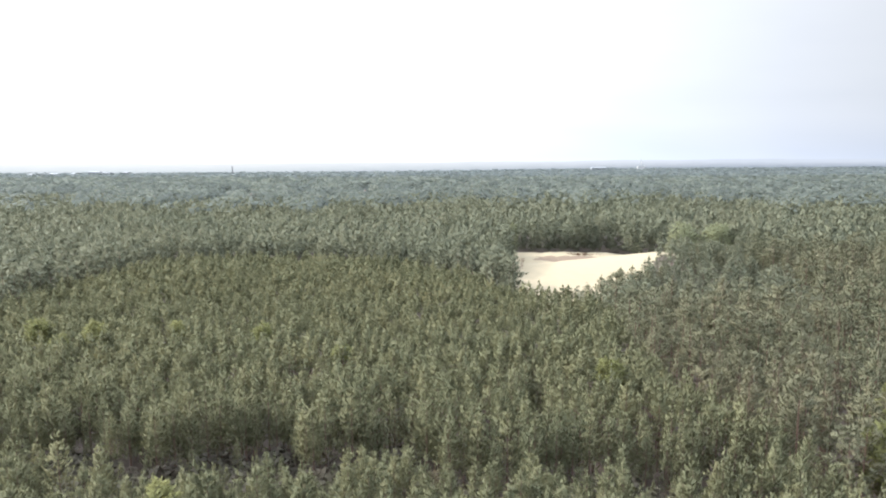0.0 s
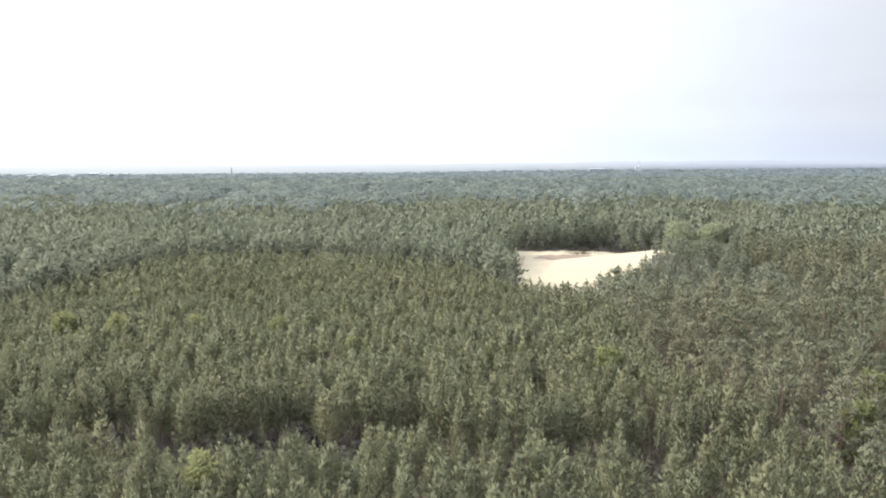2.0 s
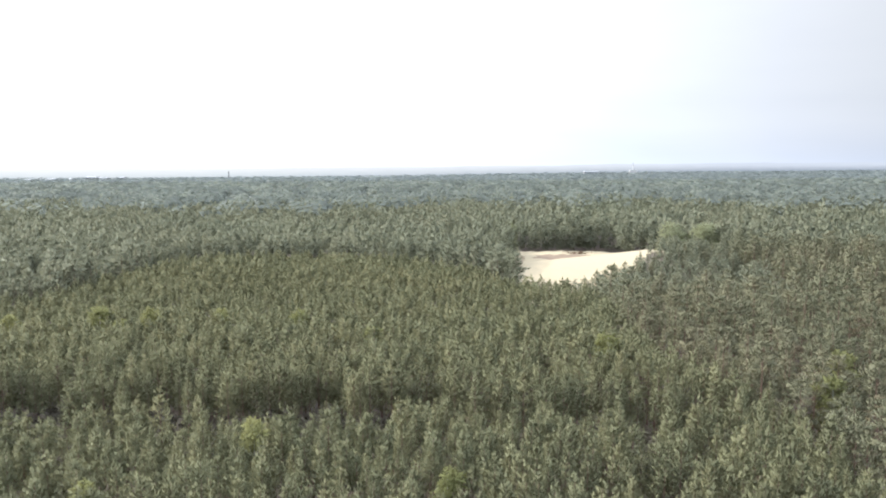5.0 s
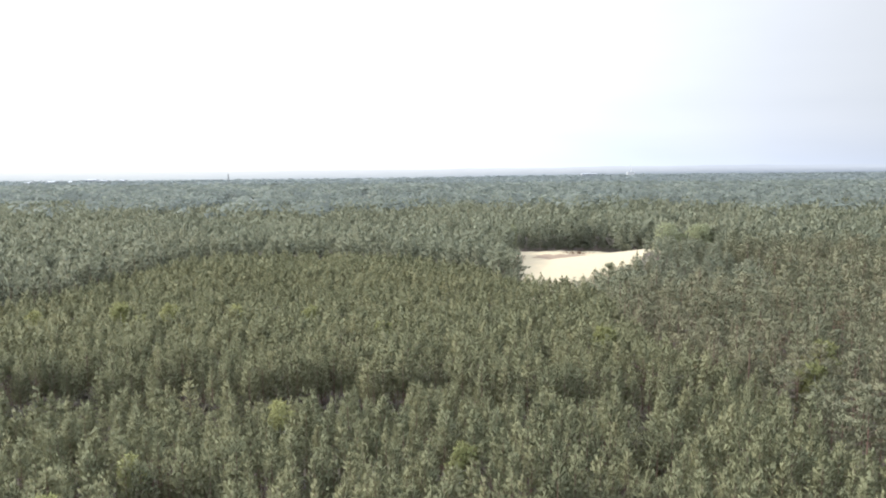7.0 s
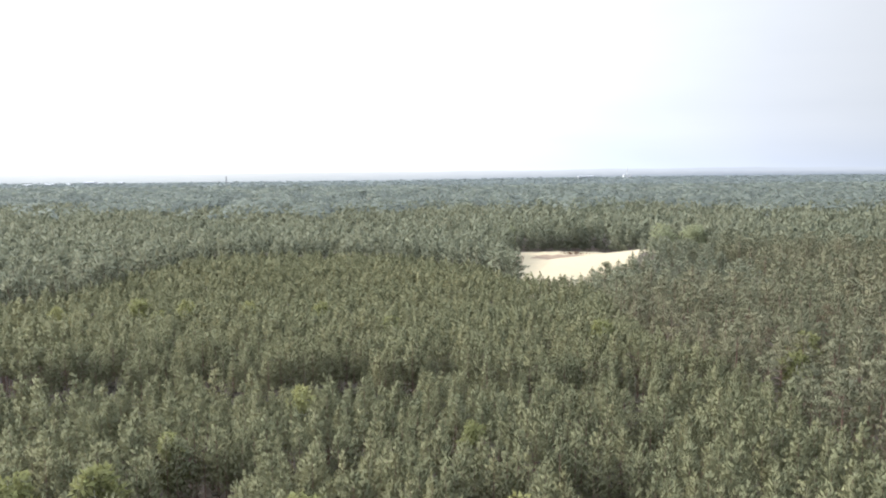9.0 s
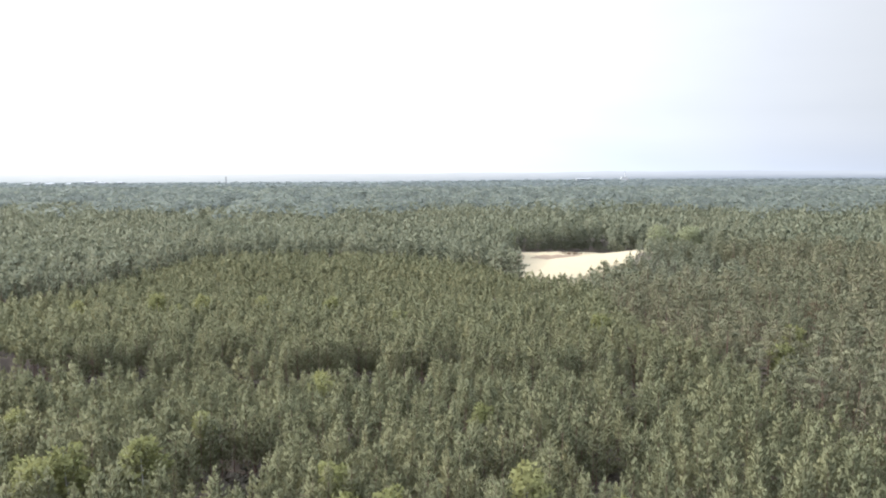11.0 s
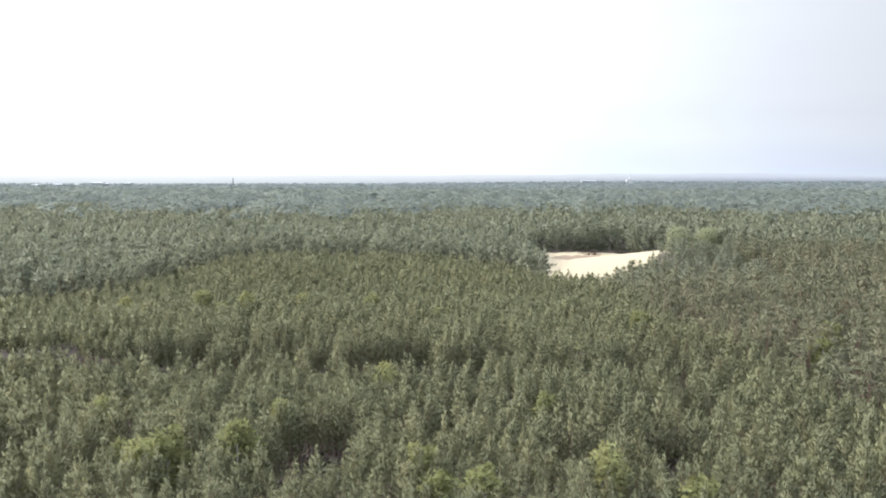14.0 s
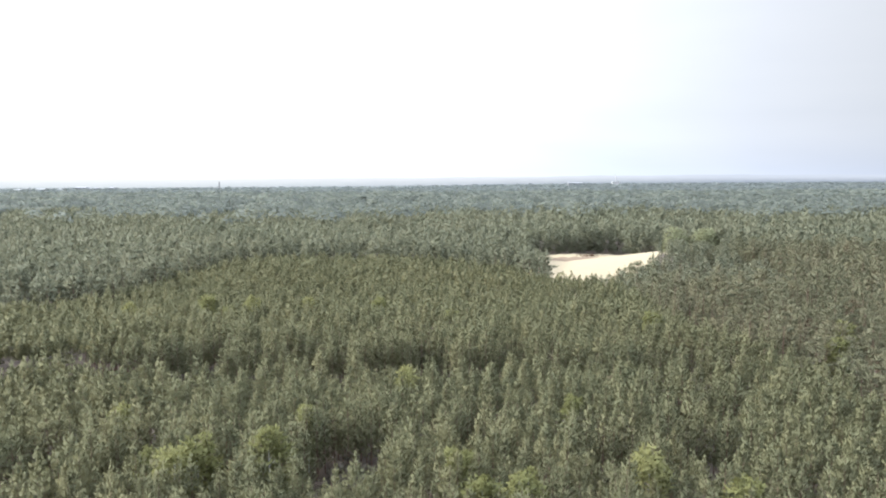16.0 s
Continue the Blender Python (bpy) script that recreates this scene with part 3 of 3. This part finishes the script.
ring &= ~((np.abs(old[:, 0] - 92 * old[:, 1] / 286) < 3.5) & (old[:, 1] > 262) & (old[:, 1] < 290))
old = old[ring & clear_of_birches(old, 3.2) & outside_village(old)]
oreach = np.maximum.reduce([old[:, 1], np.abs(old[:, 0]) * 1.5, np.full(len(old), 78.0)])
osize = 1.0 + np.clip(rng.normal(size=len(old)), -2, 1.7) * np.where(old[:, 0] > 40, 0.16, 0.12)
brow = (old[:, 0] > 40) & (old[:, 0] < 120) & (old[:, 1] > 190) & (old[:, 1] < 305)
osize[brow] *= 0.62
for bx, by in ((110, 318), (124, 312)):
    osize[(np.abs(old[:, 0] - bx * old[:, 1] / by) < 8.5) & (old[:, 1] > 272) & (old[:, 1] < by)] *= np.where(brow, 0.85, 0.52)[(np.abs(old[:, 0] - bx * old[:, 1] / by) < 8.5) & (old[:, 1] > 272) & (old[:, 1] < by)]
oz = land(old[:, 0], old[:, 1])
east = (old[:, 0] > 40) & (old[:, 1] < 275) & ~brow
# the nearest of them one by one
order = np.argsort(np.where(east, old[:, 1] + np.abs(old[:, 0]) * 0.25, 1e6))
lone = np.zeros(len(old), bool)
lone[order[:150]] = True
old_models = []
for k, c in enumerate(O1[:3] + E1[:2] + Y1F[:2]):
    ob = make_tree("old_pine", c, OLD, BARK, 13.0 if k < 5 else 11.3, 0.2, 350 + k, 16)
    old_models.append(tagged(ob, "tall olive-green pine with a broad layered crown" if k < 3 else "tall olive-green pine with a full domed crown" if k < 5 else "slender olive-green pine with a pointed crown", "tree", "old pines"))
for n, i in enumerate(order[:150]):
    m = Matrix.LocRotScale((old[i, 0], old[i, 1], oz[i]), Euler((0, 0, rng.uniform(0, 6.3))), None)
    ob = old_models[n] if n < len(old_models) else copy_thing(old_models[n % len(old_models)], m)
    ob.matrix_basis = m @ Matrix.Diagonal((osize[i], osize[i], osize[i], 1))

edge = np.zeros(len(old), bool)
for dx, dy in ((0, -6), (0, -12), (4, -6), (-4, -6)):
    q = old + np.array((dx, dy), float)
    edge |= is_young(q) | sand_here(q[:, 0], q[:, 1])
edge |= brow
edge &= ~east & ~lone
ob = wood("pine_forest", F1 + O3, old[edge], oz[edge], osize[edge] * 1.25, FOREST)
tagged(ob, "edge of the tall pine forest with boughs down to the ground", "trees", kind="stuff")
for here, lo, hi, tpl, mat, grow in ((east, 0, 160, O1, OLD, 1.0), (east, 160, 999, O2, OLD, 1.0), (~east, 0, 300, F2, FOREST, 1.25),
                                     (~east, 300, 430, F3, FOREST, 1.25), (~east, 430, 9999, F4, FOREST, 1.25)):
    m = here & (oreach >= lo) & (oreach < hi) & ~lone & ~edge
    ob = wood("pine_forest", (tpl[:4] + (E1 + Y1[:2] if lo == 0 else E2) if here is east else tpl + O4 if lo == 0 else tpl), old[m], oz[m], osize[m] * grow, mat, None, 30.0 if lo >= 300 else 0.0)
    tagged(ob, "tall dark-green pine forest with layered crowns", "trees", kind="stuff")
m = (oreach < 260) & ~lone
ob = stems("pine_forest_trunks", old[m], oz[m], osize[m] * 14.0, osize[m] * 0.2, BARK)
tagged(ob, "reddish-brown trunks of tall forest pines", "trunks", kind="stuff")

def rim_y(x):
    """The line of the painted haze: nearer in the west, for a deeper band."""
    return np.interp(x, [-4000, -1600, -900, -200, 300, 800, 2400, 4000], [1400, 1950, 2050, 2300, 2800, 3100, 3300, 3200])


# mixed woods towards the horizon, thinned out where the village lies
for a, b2, step, sc in ((480, 1000, 13.4, 1.16), (1000, 1450, 15.5, 1.35), (1450, 2050, 22.0, 1.95), (2050, 3300, 36.0, 2.6)):
    p = scatter(-0.72 * b2 - 80, 0.72 * b2 + 80, a, b2, step)
    p = p[in_sight(p) & outside_village(p) & (p[:, 1] > wood_line(p) - 8 + rng.uniform(-200, 20, len(p)))]
    p = p[p[:, 1] < rim_y(p[:, 0]) - 12]
    s2 = sc * np.exp(np.clip(rng.normal(size=len(p)), -2, 2) * 0.34)
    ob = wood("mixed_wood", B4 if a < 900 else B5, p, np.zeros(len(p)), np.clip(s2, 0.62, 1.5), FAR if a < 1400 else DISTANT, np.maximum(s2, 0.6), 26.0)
    tagged(ob, "grey-green mixed woodland of rounded crowns with haze painted into its leaves", "trees", kind="stuff")

# the same forest goes on under and behind the flight line
U2 = [pine_crown(640 + k, 7, 5, 5, 0.66, 0.21, 2.3, 3.0, 0.7) for k in range(4)]
for box, step, tpl in (((-62, 62, -90, 18), 3.9, U2), ((-150, 150, -170, -90), 6.5, F4), ((-150, -62, -90, 18), 6.5, F4), ((62, 150, -90, 18), 6.5, F4)):
    q = scatter(*box, step)
    q = q[~(in_sight(q) & (q[:, 1] > 14))]
    zq = land(q[:, 0], q[:, 1])
    ob = wood("pine_forest", tpl, q, zq, 0.95 + rng.normal(size=len(q)) * 0.1, YOUNG)
    tagged(ob, "sage-green pine forest seen from high above", "trees", kind="stuff")
    ob = stems("pine_forest_trunks", q, zq, np.full(len(q), 9.0), np.full(len(q), 0.14), BARK)
    tagged(ob, "slim brown trunks of forest pines", "trunks", kind="stuff")

rusty_models = []
for k in range(3):
    ob = make_tree("old_pine", O1[5 + k], RUST, BARK, 13.4, 0.2, 360 + k, 22)
    rusty_models.append(tagged(ob, "pine with dying rust-brown boughs among green ones", "tree", "rusty pines"))
for n, (x, y, k) in enumerate(RUSTY):
    m = Matrix.LocRotScale((x, y, float(land(x, y))), Euler((0, 0, n * 1.9)), None)
    ob = rusty_models[n] if n < 3 else copy_thing(rusty_models[n % 3], m)
    wide, high = min(1.0, 0.35 + k / 20), k / 14.6
    ob.matrix_basis = m @ Matrix.Diagonal((wide, wide, high, 1))

# ---------------------------------------------------------------- leafy trees among the pines
birch_models = []
for k, c in enumerate(B1):
    ob = make_tree("birch_tree", c, LEAF, BIRCH_BARK, 10.3, 0.13, 400 + k, 10)
    birch_models.append(tagged(ob, "yellow-green leafy birch standing among pines", "tree", "birches"))
for n, (x, y, k, *wide) in enumerate(BIRCHES):
    wide = k * 1.3 * (wide[0] if wide else 1.0)
    m = Matrix.LocRotScale((x, y, float(land(x, y))), Euler((0, 0, n * 1.7)), None)
    if n == len(BIRCHES) - 3:
        ob = make_tree("birch_tree", B1[2], HAZED_LEAF, BIRCH_BARK, 10.3, 0.13, 419, 10)
        tagged(ob, "slim pale green birch at the edge of the sand", "tree", "birches")
    elif n >= len(BIRCHES) - 2:
        ob = make_tree("birch_tree", B2[n % 2], HAZED_LEAF, BIRCH_BARK, 9.5, 0.2, 420 + n, 12)
        tagged(ob, "broad grey-green birch beside the sand clearing", "tree", "birches")
    else:
        ob = birch_models[n] if n < len(birch_models) else copy_thing(birch_models[n % len(birch_models)], m)
    ob.matrix_basis = m @ Matrix.Diagonal((wide, wide, k * 1.16, 1))

# young growth along the back of the clearing
p = scatter(22, 112, 343, 355, 2.6, 0.45)
p = p[clear_of_birches(p, 3.0) & ~sand_here(p[:, 0], p[:, 1] - 1.5)][::3]
ob = wood("pine_thicket", F1, p, land(p[:, 0], p[:, 1]), rng.uniform(0.3, 0.8, len(p)), FOREST)
tagged(ob, "low dark pine thicket along the edge of the sand", "bushes", kind="stuff")

# small pines on the slope east of the dune's brow
p = scatter(95, 136, 252, 304, 3.3, 0.45)
p = p[(p[:, 0] > 0.345 * p[:, 1]) & clear_of_birches(p, 2.0)]
ob = wood("pine_thicket", F1, p, land(p[:, 0], p[:, 1]), rng.uniform(0.4, 0.72, len(p)), OLD)
tagged(ob, "small bushy pines on the sandy slope beside the dune", "bushes", kind="stuff")

# brown patch on the bank behind the crest
me = grid_mesh("litter", np.arange(40, 90, 0.7), np.arange(308, 336, 0.7), 0.14,
               lambda x, y: ((x - 66) / (22 + 2 * np.sin(y))) ** 2 + ((y - 321 + 0.12 * (x - 66) - 1.2 * np.sin(x * 0.3)) / (6.4 + 0.8 * np.sin(x * 0.9))) ** 2 < 1)
me.materials.append(plain("bank_brown", (0.10, 0.068, 0.042), (0.20, 0.142, 0.092), 0.7))
tagged(new("needle_litter", me), "brown patch on the sandy bank", "litter", kind="stuff")

# ---------------------------------------------------------------- the horizon
def horizon_strip():
    m, nt, b, out = material("haze_glow")
    co = nt.nodes.new("ShaderNodeTexCoord")
    sep = nt.nodes.new("ShaderNodeSeparateXYZ")
    nt.links.new(co.outputs["Object"], sep.inputs[0])
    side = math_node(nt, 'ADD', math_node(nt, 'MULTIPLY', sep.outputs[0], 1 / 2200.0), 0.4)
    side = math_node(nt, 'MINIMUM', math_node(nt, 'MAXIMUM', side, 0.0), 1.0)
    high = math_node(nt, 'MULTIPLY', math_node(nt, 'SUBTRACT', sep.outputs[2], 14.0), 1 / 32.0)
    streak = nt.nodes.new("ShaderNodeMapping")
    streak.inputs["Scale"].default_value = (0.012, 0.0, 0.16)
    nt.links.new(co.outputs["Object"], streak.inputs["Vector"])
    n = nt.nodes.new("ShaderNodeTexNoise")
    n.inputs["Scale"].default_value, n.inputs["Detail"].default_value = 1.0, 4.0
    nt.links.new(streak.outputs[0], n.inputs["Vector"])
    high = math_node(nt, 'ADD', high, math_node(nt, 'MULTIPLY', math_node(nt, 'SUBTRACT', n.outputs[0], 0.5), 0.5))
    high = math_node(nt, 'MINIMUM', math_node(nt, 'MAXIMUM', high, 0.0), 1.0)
    # Haze painted as glow: paler towards the top and the west.
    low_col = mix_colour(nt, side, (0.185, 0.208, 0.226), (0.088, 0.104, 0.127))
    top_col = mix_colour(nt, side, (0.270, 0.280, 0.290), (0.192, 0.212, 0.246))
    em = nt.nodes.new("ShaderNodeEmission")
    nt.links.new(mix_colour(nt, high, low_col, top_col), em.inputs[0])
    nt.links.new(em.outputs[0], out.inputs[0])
    xs = np.linspace(-3900, 3900, 521)
    ys = rim_y(xs)
    top = 48.2 + 1.2 * np.sin(xs * 0.0021) + 0.9 * np.sin(xs * 0.011) + 0.6 * np.sin(xs * 0.037 + 1) + 2.0 * np.clip(np.sin(xs * 0.013 + 2 * np.sin(xs * 0.0053)), 0, 1) ** 4 + smooth(200, 1600, xs) * 8
    v = np.concatenate([np.stack([xs, ys, xs * 0 - 1], 1), np.stack([xs, ys, top], 1)])
    i = np.arange(520)
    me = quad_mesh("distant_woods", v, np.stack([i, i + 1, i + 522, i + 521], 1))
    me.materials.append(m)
    return tagged(new("backdrop", me), "glowing pale blue strip painted as haze over distant woods", "distance", kind="structure")


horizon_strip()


# ---------------------------------------------------------------- buildings far off
WHITE = plain("white_render", (0.40, 0.40, 0.39), (0.52, 0.52, 0.51), 0.6, 0.8, 0.1)
TILE = plain("red_roof_tile", (0.15, 0.085, 0.065), (0.21, 0.125, 0.10), 0.8, 0.8, 0.2)
SHEET = plain("pale_sheet_roof", (0.50, 0.52, 0.54), (0.66, 0.68, 0.70), 0.3, 0.5, 0.1)
CLADDING = plain("pale_metal_cladding", (0.20, 0.21, 0.22), (0.28, 0.29, 0.30), 0.2, 0.6, 0.1)
CONCRETE = plain("dark_concrete", (0.10, 0.10, 0.105), (0.17, 0.17, 0.175), 0.3)
PANE = plain("dark_window_glass", (0.03, 0.035, 0.04), (0.06, 0.07, 0.08), 1.0, 0.15, 0.0)


def block(x0, x1, y0, y1, z0, z1):
    bm = bmesh.new()
    bmesh.ops.create_cube(bm, size=1.0)
    for v in bm.verts:
        v.co = Vector(((x0 + x1) / 2 + v.co.x * (x1 - x0), (y0 + y1) / 2 + v.co.y * (y1 - y0), (z0 + z1) / 2 + v.co.z * (z1 - z0)))
    me = bpy.data.meshes.new("block")
    bm.to_mesh(me)
    bm.free()
    return me


def gable(w, d, z0, rise, over=0.6):
    a, b2 = w / 2 + over, d / 2 + over
    v = [(-a, -b2, z0), (a, -b2, z0), (a, b2, z0), (-a, b2, z0), (-a, 0, z0 + rise), (a, 0, z0 + rise)]
    f = [(0, 1, 5, 4), (2, 3, 4, 5), (0, 4, 3), (1, 2, 5), (3, 2, 1, 0)]
    me = bpy.data.meshes.new("gable")
    me.from_pydata(v, [], f)
    return me


def house(x, y, w, d, h, turn, roof=TILE, rows=2, label="white rendered village house with a red tiled roof"):
    ob = new("house")
    part("wall", block(-w / 2, w / 2, -d / 2, d / 2, -0.2, h), WHITE, ob)
    part("roof", gable(w, d, h, w * 0.22), roof, ob)
    n = max(2, int(w / 3.2))
    pane_mesh = block(-0.6, 0.6, -0.06, 0.06, -0.75, 0.75)
    for j in range(rows):
        for i in range(n):
            if j == 0 and i == n // 2:
                part("door", block(-0.55, 0.55, -0.06, 0.06, 0, 2.1), PANE, ob).location = (w * ((i + 0.5) / n - 0.5), -d / 2 - 0.03, 0)
                continue
            part("window", pane_mesh, PANE, ob).location = (w * ((i + 0.5) / n - 0.5), -d / 2 - 0.03, 1.6 + 2.9 * j)
    ob.matrix_basis = pose(x, y, float(land(x, y)), 0, 0, turn)
    return tagged(ob, label, "house", "village houses")


for (x, y), (w, h, turn, roof) in zip(VILLAGE, ((14, 6.2, 8, TILE), (12, 5.6, -12, SHEET), (9, 5.4, 10, TILE), (9, 5.6, 0, SHEET),
                                               (11, 6.0, 14, TILE), (10, 5.6, -8, TILE), (11, 5.8, 5, SHEET))):
    house(x, y, w, 8.0, h, turn, roof, 2, "white rendered village house with a %s roof" % ("red tiled" if roof is TILE else "pale sheet-metal"))


def hall(x, y, w, d, h, label):
    ob = new("industrial_hall")
    part("wall", block(-w / 2, w / 2, -d / 2, d / 2, -0.2, h), CLADDING, ob)
    part("roof", gable(w, d, h + 0.02, 2.0, 0.4), CLADDING, ob)
    bays = max(3, int(w / 9))
    bay = block(-2.2, 2.2, -0.08, 0.08, -0.8, 0.8)
    for i in range(bays):
        part("window_band", bay, PANE, ob).location = (w * ((i + 0.5) / bays - 0.5), -d / 2 - 0.04, h - 2.4)
    ob.matrix_basis = pose(x, y, 0, 0, 0, 0)
    return tagged(ob, label, "hall", "industrial halls")


hall(512, 2600, 54, 30, 25.5, "long white industrial hall above the distant trees")
for x, y, w, h in ((-1097, 1770, 18, 19.6), (-1050, 1790, 22, 20.4), (-1012, 1815, 10, 19.8), (-952, 1866, 26, 21.4), (-922, 1917, 13, 21.7),
                   (-1000, 1900, 30, 23.5)):
    hall(x, y, w, 24, h, "white warehouse of a hazy distant town")


def tube_mesh(rings, sides=10):
    v = [(math.cos(k * 2 * math.pi / sides) * r, math.sin(k * 2 * math.pi / sides) * r, z) for z, r in rings for k in range(sides)]
    f = [(i * sides + k, i * sides + (k + 1) % sides, (i + 1) * sides + (k + 1) % sides, (i + 1) * sides + k)
         for i in range(len(rings) - 1) for k in range(sides)]
    f.append(tuple(range((len(rings) - 1) * sides, len(rings) * sides)))
    me = bpy.data.meshes.new("tube")
    me.from_pydata(v, [], f)
    return me


chimney = new("factory_chimney")
part("shaft", tube_mesh([(-0.3, 2.2), (14, 1.7), (37, 1.1)]), CONCRETE, chimney)
part("rim", tube_mesh([(36.6, 1.1), (36.7, 1.5), (37.9, 1.5), (38.0, 1.0)]), CONCRETE, chimney)
chimney.matrix_basis = pose(-625, 1915, 0)
tagged(chimney, "dark slender concrete factory chimney above distant woods", "chimney")

mast = new("radio_mast")
part("shaft", tube_mesh([(-0.3, 2.2), (30, 1.7), (46, 1.1), (58, 0.7)]), WHITE, mast)
part("platform", tube_mesh([(44, 1.2), (44.2, 2.8), (45.4, 2.8), (45.6, 1.1)]), WHITE, mast)
part("base_building", block(-13, 13, -6, 6, -0.2, 31), WHITE, mast)
mast.matrix_basis = pose(668, 2600, 0)
tagged(mast, "slender white mast rising behind a white building", "mast")


# ---------------------------------------------------------------- small pines at the edge of the sand
SHRUBS = [(54.5, 221, 12.2), (59, 228, 11.6), (64.6, 238, 12.3), (69.6, 242.7, 12.2), (70.9, 235.6, 12.0), (77, 250, 11.3), (84, 257, 10.4),
          (62, 224, 11.6), (66.5, 214, 11.5), (72, 228, 11.5), (80, 244, 11.6), (57, 214, 11.4), (88, 264, 9.8), (49, 214, 10.8), (42.2, 208, 11.6),
          (74, 238, 11.4), (67, 230, 11.2), (82, 251, 10.6), (66.5, 247, 10.6), (75.5, 244, 11.8), (79.5, 253, 10.8), (86, 261, 10.0), (93, 271, 11.6), (96, 276, 12.6), (98, 270, 12.2)]
edge_models = []
for k in range(3):
    ob = make_tree("pine_tree", pine_crown(500 + k, 11, 7, 10, 0.55, 0.13, 2.5, 2.0, 0.56, loose=1.1), OLD, BARK, 11.3, 0.16, 520 + k, 8)
    edge_models.append(tagged(ob, "small bushy pine at the edge of the sand", "tree", "pines beside the sand"))
for n, (x, y, k) in enumerate(SHRUBS):  # k: height of the top
    m = Matrix.LocRotScale((x, y, float(land(x, y))), Euler((0, 0, n * 2.1)), None)
    ob = edge_models[n] if n < 3 else copy_thing(edge_models[n % 3], m)
    k = (k - float(land(x, y))) / 12.0
    ob.matrix_basis = m @ Matrix.Diagonal((k * 1.3, k * 1.3, k, 1))


# a bare dead pine on the western rim
dead = new("dead_pine")
v, f = trunk_shape(7.0, 0.16, 611, 26)
part("trunk", quad_mesh("trunk", v, f), plain("bare_grey_wood", (0.22, 0.17, 0.13), (0.36, 0.29, 0.23), 3.0), dead)
r = np.random.RandomState(612)
h = r.uniform(2.0, 6.6, 70)
a = r.uniform(0, 6.3, 70)
out = np.stack([np.cos(a), np.sin(a), np.zeros(70)], 1)
v, w, n = tufts(out * (0.9 - 0.09 * h)[:, None] + np.stack([h * 0, h * 0, h], 1), unit(out + r.normal(size=(70, 3)) * 0.4), r.uniform(0.5, 1.3, 70), np.full(70, 0.05), True, r)
g = np.zeros((w.size, 4))
g[:, 1], g[:, 3] = w.ravel(), 1
part("twigs", quad_mesh("twigs", v.reshape(-1, 3), np.arange(w.size).reshape(-1, 3), g), DRY, dead)
dead.matrix_basis = pose(33.5, 285, float(land(33.5, 285))) @ pose(0, 0, 0, 8, 14, 0)
tagged(dead, "bare dead pine leaning at the rim of the sand", "tree")

# dead branches on the rim of the sand
r = np.random.RandomState(77)
d = unit(np.stack([r.normal(size=60), r.normal(size=60) * 0.6, r.uniform(0.1, 0.9, 60)], 1))
p = np.stack([r.normal(size=60) * 1.6, r.normal(size=60) * 0.8, np.zeros(60) - 0.1], 1)
v, w, n = tufts(p, d, r.uniform(0.8, 2.2, 60), np.full(60, 0.09), True, r)
g = np.zeros((w.size, 4))
g[:, 1], g[:, 3] = w.ravel(), 1
me = quad_mesh("brushwood", v.reshape(-1, 3), np.arange(w.size).reshape(-1, 3), g)
me.materials.append(DRY)
brush = tagged(new("brushwood", me), "heap of dead brown branches on the sand rim", "branches")
brush.matrix_basis = pose(67, 331, float(land(67, 331)) + 0.1) @ Matrix.Diagonal((2.0, 1.4, 1.3, 1))
